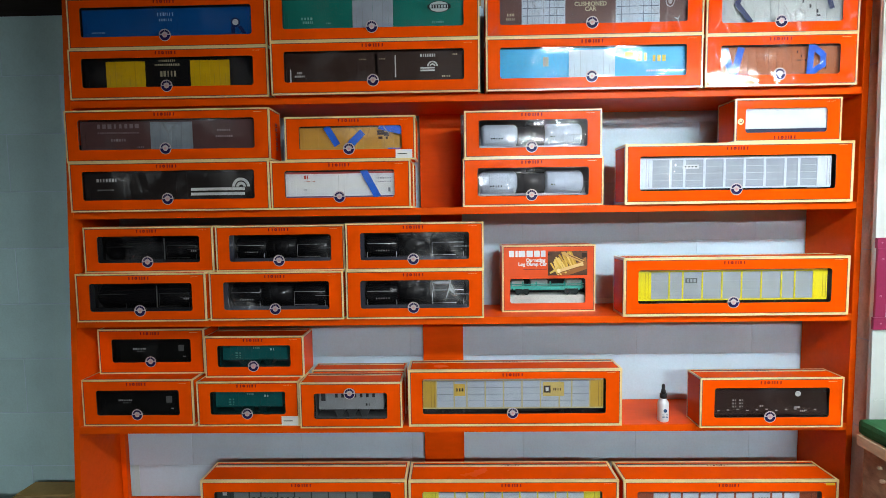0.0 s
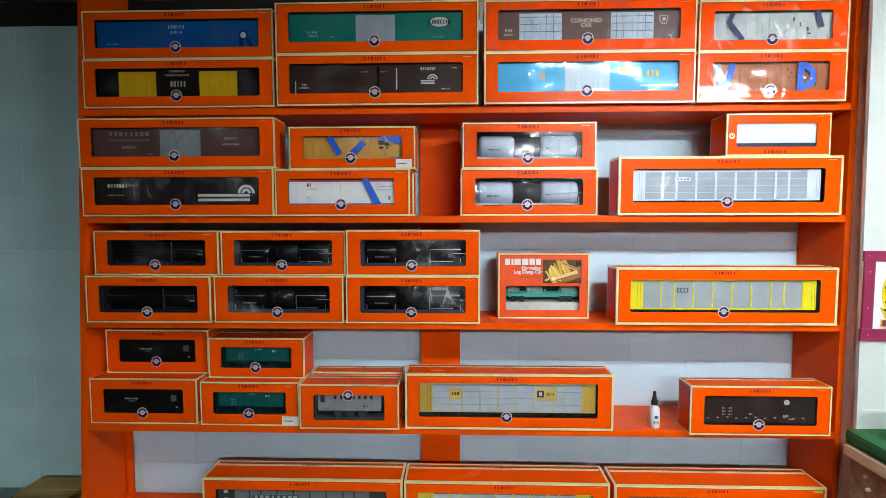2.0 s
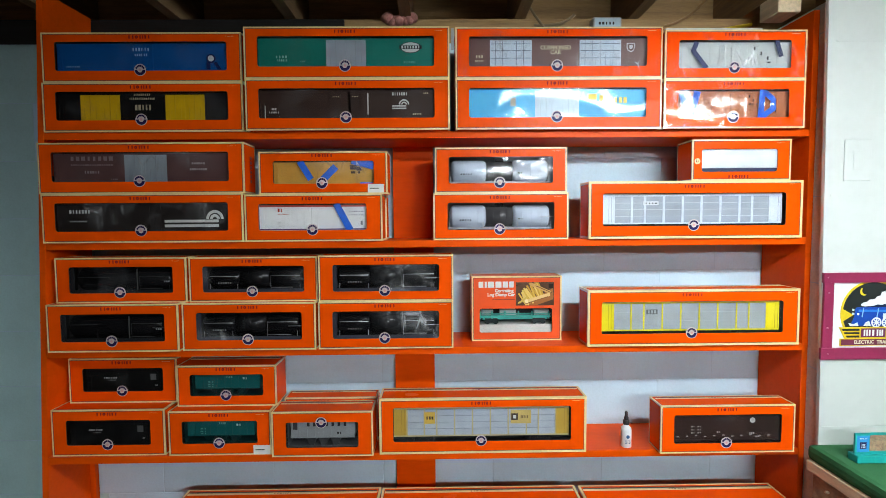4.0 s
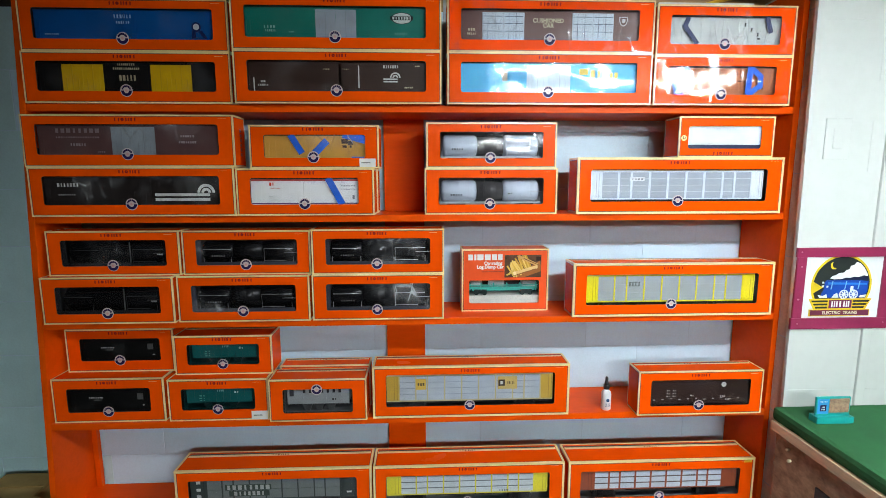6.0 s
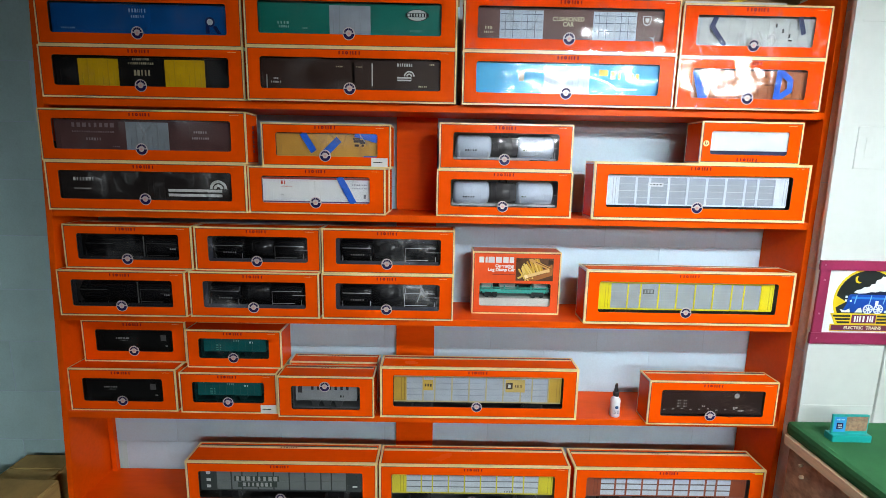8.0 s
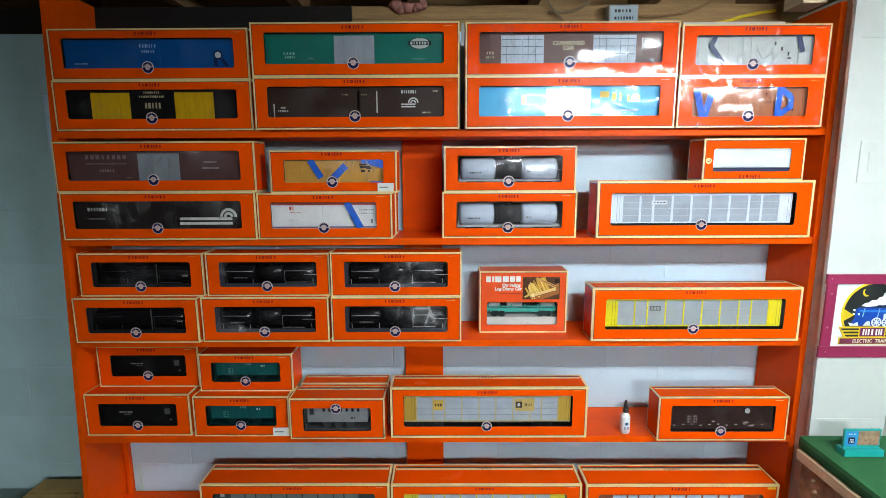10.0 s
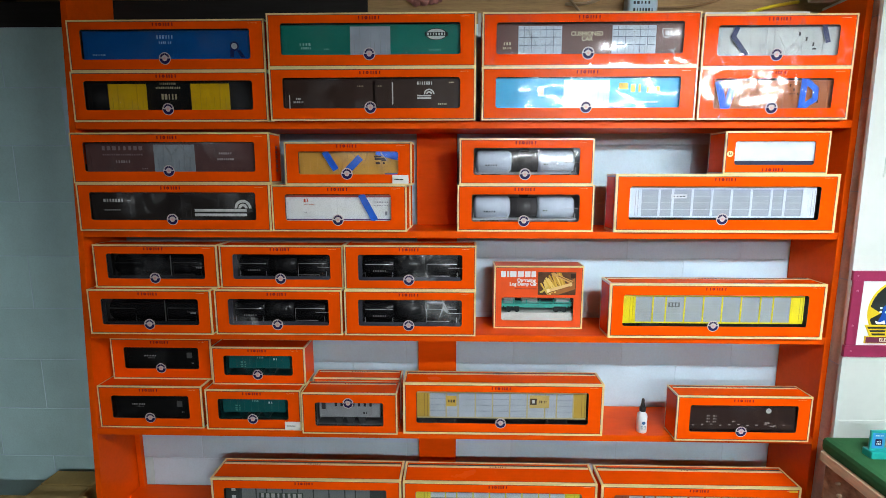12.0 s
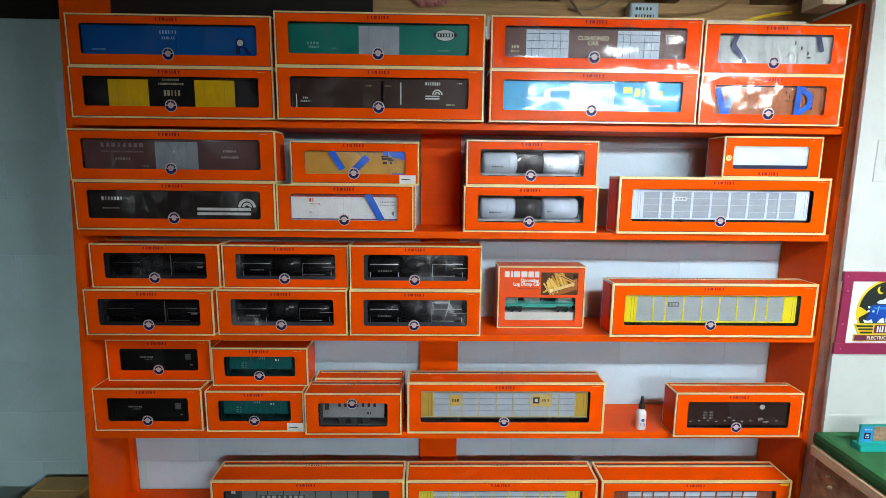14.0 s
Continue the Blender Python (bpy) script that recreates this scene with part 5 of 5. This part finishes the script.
for x in (-0.032, 0.014, 0.058):
    flat("printed_band", [(x, 0.015), (x + 0.003, 0.015), (x - 0.001, -0.012), (x - 0.004, -0.012)], 0.0020, paint((0.25, 0.45, 0.75)))
for x, z in ((-0.062, 0.010), (-0.062, -0.002), (-0.047, -0.003)):
    block("printed_lamp", x - 0.003, x + 0.003, z - 0.003, z + 0.003, 0.0020, CLOUD)
block("printed_rod", 0.030, 0.040, -0.020, -0.002, 0.0018, CLOUD)
flat("printed_pilot", [(-0.076, -0.030), (-0.060, -0.034), (-0.048, -0.028), (-0.044, -0.040), (-0.070, -0.040)], 0.0018, CLOUD)
flat("printed_cylinder", [(-0.022, -0.028), (-0.012, -0.024), (-0.006, -0.040), (-0.030, -0.040)], 0.0018, CLOUD)
flat("printed_tender_truck", [(0.064, -0.033), (0.086, -0.030), (0.082, -0.040), (0.062, -0.040)], 0.0018, CLOUD)
for x, r in ((0.010, 0.0155), (0.042, 0.0155)):
    flat("printed_wheel", circle_points(r, 22, x, -0.029), 0.0021, CLOUD)
    flat("printed_hub", circle_points(r * 0.74, 18, x, -0.029), 0.0024, LOCO)
    for a in range(0, 180, 45):
        c, q = math.cos(radians(a)), math.sin(radians(a))
        flat("printed_spoke", [(x + r * 0.8 * c - 0.0013 * q, -0.029 + r * 0.8 * q + 0.0013 * c), (x + r * 0.8 * c + 0.0013 * q, -0.029 + r * 0.8 * q - 0.0013 * c),
                               (x - r * 0.8 * c + 0.0013 * q, -0.029 - r * 0.8 * q - 0.0013 * c), (x - r * 0.8 * c - 0.0013 * q, -0.029 - r * 0.8 * q + 0.0013 * c)], 0.0027 + 0.00001 * a, CLOUD)
flat("printed_wing_ground", [(-0.104, -0.043), (0.104, -0.043), (0.096, -0.058), (0.086, -0.078), (-0.086, -0.078), (-0.096, -0.058)], 0.0030, YEL)
for i in range(3):
    for s_ in (-1, 1):
        xa, xb, zt = s_ * 0.042, s_ * (0.097 - 0.007 * i), -0.048 - 0.0103 * i
        flat("printed_wing_bar", [(xa, zt), (xb, zt), (xb - s_ * 0.003, zt - 0.0062), (xa, zt - 0.0062)], 0.0033, NIGHT)
block("printed_name_border", -0.041, 0.041, -0.077, -0.044, 0.0036, YEL)
block("printed_name_panel", -0.038, 0.038, -0.074, -0.047, 0.0039, PLUM)
for x, t_ in ((-0.027, 0.005), (-0.019, 0.004), (-0.011, 0.005), (0.0, 0.006), (0.013, 0.005), (0.021, 0.004), (0.028, 0.005)):
    block("printed_bar", x - t_ / 2, x + t_ / 2, -0.070, -0.051, 0.0042, CLOUD)
block("ribbon_border", -0.100, 0.100, -0.100, -0.078, 0.0040, YEL)
block("printed_ribbon", -0.098, 0.098, -0.098, -0.080, 0.0043, paint((0.15, 0.025, 0.06)))
text_part("ribbon_lettering", "ELECTRIC  TRAINS", 0.0142, (CX, -0.003 - 0.0048, CZ - 0.089), paint((0.75, 0.7, 0.55)), poster, 0.0003)
for x, z in ((0.013, 0.252), (0.018, 0.205), (0.017, 0.098), (0.300, 0.250), (0.308, 0.020), (0.020, 0.018)):
    bm = bmesh.new()
    add_turned(bm, [(0.0032, 0.0), (0.0028, 0.0015), (0.0012, 0.0026)], (0, 0, 0), 10)
    o = part("pin", bm, paint((0.45, 0.20, 0.24)), poster, "small pale pin head")
    o.matrix_basis = pose(x, -0.0084, z, 90, 0, 0)

# second framed poster further along the panel wall
second = thing("poster", (1.510, PANEL_Y, 1.52), "purple-framed poster on the white panel wall", "poster")
part("sheet", box_bm(0.018, 0.262, -0.004, -0.0005, 0.018, 0.132), PAPER, second)
for a in ((0, 0.28, 0, 0.018), (0, 0.28, 0.132, 0.15), (0, 0.018, 0.018, 0.132), (0.262, 0.28, 0.018, 0.132)):
    part("frame_strip", box_bm(a[0], a[1], -0.010, -0.0005, a[2], a[3], chamfer=0.001), PURPLE, second)
bracket = tagged(part("wall_bracket", box_bm(1.505, 1.56, PANEL_Y - 0.035, PANEL_Y, 1.795, 1.818, chamfer=0.003), paint((0.35, 0.06, 0.05))), "small dull red bracket on the panel wall", "bracket")

# train table
TX, TZ = 1.192, 0.940
table = thing("train_table", (TX, 0.0, 0.0), "green-felt train table with pale trim and brown wooden side", "table")
bm = box_bm(0.0, 2.2, -0.7, PANEL_Y - 0.004, TZ - 0.046, TZ, chamfer=0.016)
part("felt_top", bm, FELT, table)
bm = box_bm(-0.004, 0.024, -0.69, PANEL_Y - 0.012, TZ - 0.078, TZ - 0.046, chamfer=0.002)
part("trim_rail", bm, PALEWOOD, table, "pale bare wooden rail")
for i, (a, b) in enumerate(((-0.68, -0.1), (-0.098, 0.45), (0.452, 0.98), (0.982, PANEL_Y - 0.014))):
    part("side_board", box_bm(0.016, 0.034, a, b, 0.0, TZ - 0.0785, chamfer=0.0015), DARKWOOD, table)
for yy, zz, r in ((1.352, 0.793, 0.006), (1.362, 0.826, 0.005)):
    bm = bmesh.new()
    add_turned(bm, [(r * 0.6, -0.014), (r, -0.010), (r, -0.003), (r * 0.5, 0.0)], (0.016, yy, zz), 10, 0, "x")
    part("peg", bm, PALEWOOD, table, "pale wooden peg")
for lx, ly in ((1.0, -0.6), (1.0, 1.3), (2.1, -0.6), (2.1, 1.3)):
    part("leg", box_bm(lx, lx + 0.08, ly, ly + 0.08, 0.0, TZ - 0.0465, chamfer=0.003), DARKWOOD, table)
# black block set in for an irregular dark hole in the boards
bm = box_bm(0.009, 0.016, 1.19, 1.245, 0.735, 0.775, chamfer=0.002)
part("dark_plate", bm, RUBBER, table, "black plate in place of a dark hole")

sign = thing("table_sign", (1.243, 1.322, TZ), "small teal plastic sign stand with a landscape picture", "sign")
sign.scale = (0.9, 0.9, 0.9)
part("foot", box_bm(-0.004, 0.127, -0.016, 0.022, 0.0, 0.024, chamfer=0.003), TEAL_PL, sign)
part("panel", box_bm(0.001, 0.122, 0.0, 0.008, 0.022, 0.090, chamfer=0.002), TEAL_PL, sign)
part("blue_label", box_bm(0.006, 0.045, -0.0008, -0.0001, 0.030, 0.083), SIGNBLUE, sign)
part("picture", box_bm(0.047, 0.117, -0.0010, -0.0001, 0.034, 0.084), PICTURE, sign, "brown landscape picture")
bm = box_bm(0.015, 0.036, -0.0014, -0.0008, 0.040, 0.062)
part("label_block", bm, NAVY, sign)
part("label_print", bars_bm(word_rows(0.0255, 0.054, 0.013, 0.005, 3) + word_rows(0.0255, 0.046, 0.015, 0.005, 3) + word_rows(0.0255, 0.074, 0.026, 0.004, 5)), WHITEINK, sign).location = (0, -0.0015, 0)
# green tuft on the table
bm = bmesh.new()
rng = random.Random(9)
for n in range(160):
    a, r, q = rng.uniform(0, 6.28), rng.uniform(0, 0.03), rng.uniform(0.005, 0.045)
    c = Vector((1.415 + r * math.cos(a), 1.16 + r * math.sin(a), TZ + q * (1 - r / 0.05)))
    d1 = Vector((rng.uniform(-1, 1), rng.uniform(-1, 1), rng.uniform(-1, 1))).normalized() * 0.006
    d2 = Vector((rng.uniform(-1, 1), rng.uniform(-1, 1), rng.uniform(-1, 1))).normalized() * 0.004
    bm.faces.new([bm.verts.new(c + d1), bm.verts.new(c + d2), bm.verts.new(c - d1), bm.verts.new(c - d2)])
add_tube(bm, (1.415, 1.16, TZ), (1.415, 1.16, TZ + 0.03), 0.003, 8)
tagged(part("model_bush", bm, paint((0.03, 0.10, 0.02))), "small green model bush on the felt", "model plant")


# ---- lower left: cardboard cartons ----
def brown_carton(x0, x1, y0, y1, z0, z1, label):
    ob = thing("cardboard_box", (x0, y0, z0), label, "box")
    w, d, h = x1 - x0, y1 - y0, z1 - z0
    part("body", box_bm(0, w, 0, d, 0, h - 0.004, chamfer=0.004), KRAFT, ob)
    part("flap", box_bm(0.002, w - 0.002, 0.002, d * 0.49, h - 0.0035, h, chamfer=0.001), KRAFT, ob)
    part("flap", box_bm(0.002, w - 0.002, d * 0.51, d - 0.002, h - 0.0035, h + 0.002, chamfer=0.001), KRAFT, ob)
    return ob


brown_carton(-1.80, -1.236, 1.30, 1.50, 0.0, 0.640, "worn brown cardboard box beside the shelves")
brown_carton(-1.50, -1.305, 1.515, 1.685, 0.0, 0.612, "worn brown cardboard box against the block wall")


# ---- above: cables, note, insulation ----
def cable(name, pts, r, mat, label):
    cu = bpy.data.curves.new(name, "CURVE")
    cu.dimensions, cu.bevel_depth, cu.bevel_resolution, cu.resolution_u = "3D", r, 2, 8
    sp = cu.splines.new("NURBS")
    sp.points.add(len(pts) - 1)
    for p, c in zip(sp.points, pts):
        p.co = (*c, 1)
    sp.use_endpoint_u, sp.order_u = True, 3
    cu.materials.append(mat)
    return tagged(new(name, cu), label, "cable")


Y0 = WALL_Y - 0.006
cable("cable", [(0.66, Y0, 2.262), (0.75, Y0, 2.268), (0.85, Y0, 2.256), (0.98, Y0 - 0.004, 2.270), (1.08, Y0, 2.300), (1.16, Y0, 2.31)], 0.0055, CABLE_Y, "yellow electrical cable along the sill plate")
cable("cable", [(0.62, Y0, 2.300), (0.72, Y0, 2.293), (0.82, Y0, 2.298), (0.90, Y0, 2.315), (0.97, Y0 - 0.01, 2.36), (1.0, 1.6, 2.42)], 0.005, CABLE_B, "brown electrical cable along the sill plate")
cable("cable", [(0.36, Y0 - 0.02, 2.40), (0.38, Y0 - 0.015, 2.36), (0.43, Y0 - 0.008, 2.30), (0.47, Y0, 2.262)], 0.0045, CABLE_W, "pale cable hanging down to the sill plate")
cable("cable", [(0.40, Y0, 2.31), (0.46, Y0 - 0.004, 2.305), (0.52, Y0, 2.325), (0.54, Y0, 2.345)], 0.005, CABLE_W, "pale cable clipped on the sill plate")
cable("cable", [(-0.95, 1.45, 2.375), (-0.4, 1.45, 2.345), (-0.1, 1.45, 2.35), (0.15, 1.45, 2.352), (0.45, 1.45, 2.335), (0.75, 1.45, 2.345), (1.0, 1.45, 2.33), (1.2, 1.45, 2.37)], 0.003, CABLE_W, "thin pale cable strung under the joists")
note = thing("junction_box", (0.592, WALL_Y - 0.002, 2.255), "grey steel junction box with a handwritten pale note", "junction box")
part("case", box_bm(0.0, 0.098, -0.045, 0.0, 0.0, 0.066, chamfer=0.006), METAL, note)
part("note_paper", box_bm(0.006, 0.092, -0.047, -0.0455, 0.004, 0.060), paint((0.45, 0.58, 0.66)), note, "pale blue handwritten note")
part("note_writing", bars_bm(word_rows(0.045, 0.044, 0.058, 0.009, 5) + word_rows(0.050, 0.022, 0.066, 0.009, 7)), INK, note).location = (0, -0.0472, 0)
bm = bmesh.new()
rng = random.Random(2)
for n in range(9):
    c = Vector((-0.12 + 0.0125 * n, WALL_Y + rng.uniform(-0.008, 0.004), 2.318 + rng.uniform(0.0, 0.02)))
    tmp = bmesh.new()
    bmesh.ops.create_icosphere(tmp, subdivisions=2, radius=rng.uniform(0.013, 0.022))
    made = {v: bm.verts.new(c + v.co * (1 + 0.25 * noise.noise(v.co * 90 + c * 10))) for v in tmp.verts}
    for f in tmp.faces:
        bm.faces.new([made[v] for v in f.verts]).smooth = True
    tmp.free()
tagged(part("insulation_tuft", bm, PINK), "lumpy pink insulation stuffed against the sill plate", "insulation")


# ---- lamps: two shop lights under the joists ----
def shop_light(x, y, z, power, label, hood=0.034):
    ob = thing("shop_light", (x, y, z), label, "lamp", "shop lights")
    bm = bmesh.new()
    add_box(bm, -0.62, 0.62, -0.03, 0.03, 0.050, 0.095, 0, 0.003)
    for s_ in (-1, 1):
        v = [bm.verts.new(p) for p in ((-0.62, s_ * 0.03, 0.060), (0.62, s_ * 0.03, 0.060), (0.62, s_ * 0.085, hood), (-0.62, s_ * 0.085, hood))]
        u = [bm.verts.new(p + Vector((0, s_ * 0.002, 0.002))) for p in [q.co.copy() for q in v]]
        bm.faces.new(v)
        bm.faces.new(u[::-1])
        for i in range(4):
            bm.faces.new((v[i], v[(i + 1) % 4], u[(i + 1) % 4], u[i]))
    part("reflector", bm, surface("white_enamel", (0.75, 0.75, 0.73), 0.35, vary=0.03, bump=0), ob)
    mat = glow("tube_light", (0.90, 0.97, 1.0), power)
    for dy in (-0.035, 0.035):
        bm = bmesh.new()
        add_tube(bm, (-0.59, dy, 0.018), (0.59, dy, 0.018), 0.0165, 12)
        part("tube", bm, mat, ob, "glowing fluorescent tube")
    for dx in (-0.5, 0.5):
        bm = bmesh.new()
        add_tube(bm, (dx, 0, 0.095), (dx, 0, 2.338 - z), 0.003, 6)
        part("hanger", bm, METAL, ob)
    return ob


shop_light(1.10, 0.22, 2.205, TUBE, "white hooded fluorescent shop light hung from joists")
shop_light(1.10, -2.30, 2.235, REAR_TUBE, "white hooded fluorescent shop light hung from joists", 0.012)


# ---- blocks of the back wall ----
def block_mesh(w, h, mat):
    bm = bmesh.new()
    add_box(bm, -w / 2, w / 2, -0.0010, 0.0, -h / 2, h / 2)
    front = [e for e in bm.edges if all(v.co.y < -0.0008 for v in e.verts)]
    bmesh.ops.bevel(bm, geom=front, offset=0.0006, segments=1, affect="EDGES")
    return mesh_of("block", bm, mat)


full = block_mesh(0.397, 0.197, BLOCK)
full_side = block_mesh(0.397, 0.197, BLOCK_SIDE)  # blocks beyond the shelves, with the greener light put into their colour
for row in range(12):
    zc_ = 0.052 + 0.2 * row - 0.1
    if zc_ < 0:
        continue
    for col in range(-8, 8):
        xc = 0.4 * col + (0.2 if row % 2 else 0.0) + 0.055
        if xc - 0.2 < -3.2 or xc + 0.2 > 1.6:
            continue
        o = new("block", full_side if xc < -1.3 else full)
        o.parent, o.location = wall_back, (xc, WALL_Y + 0.0038, zc_)
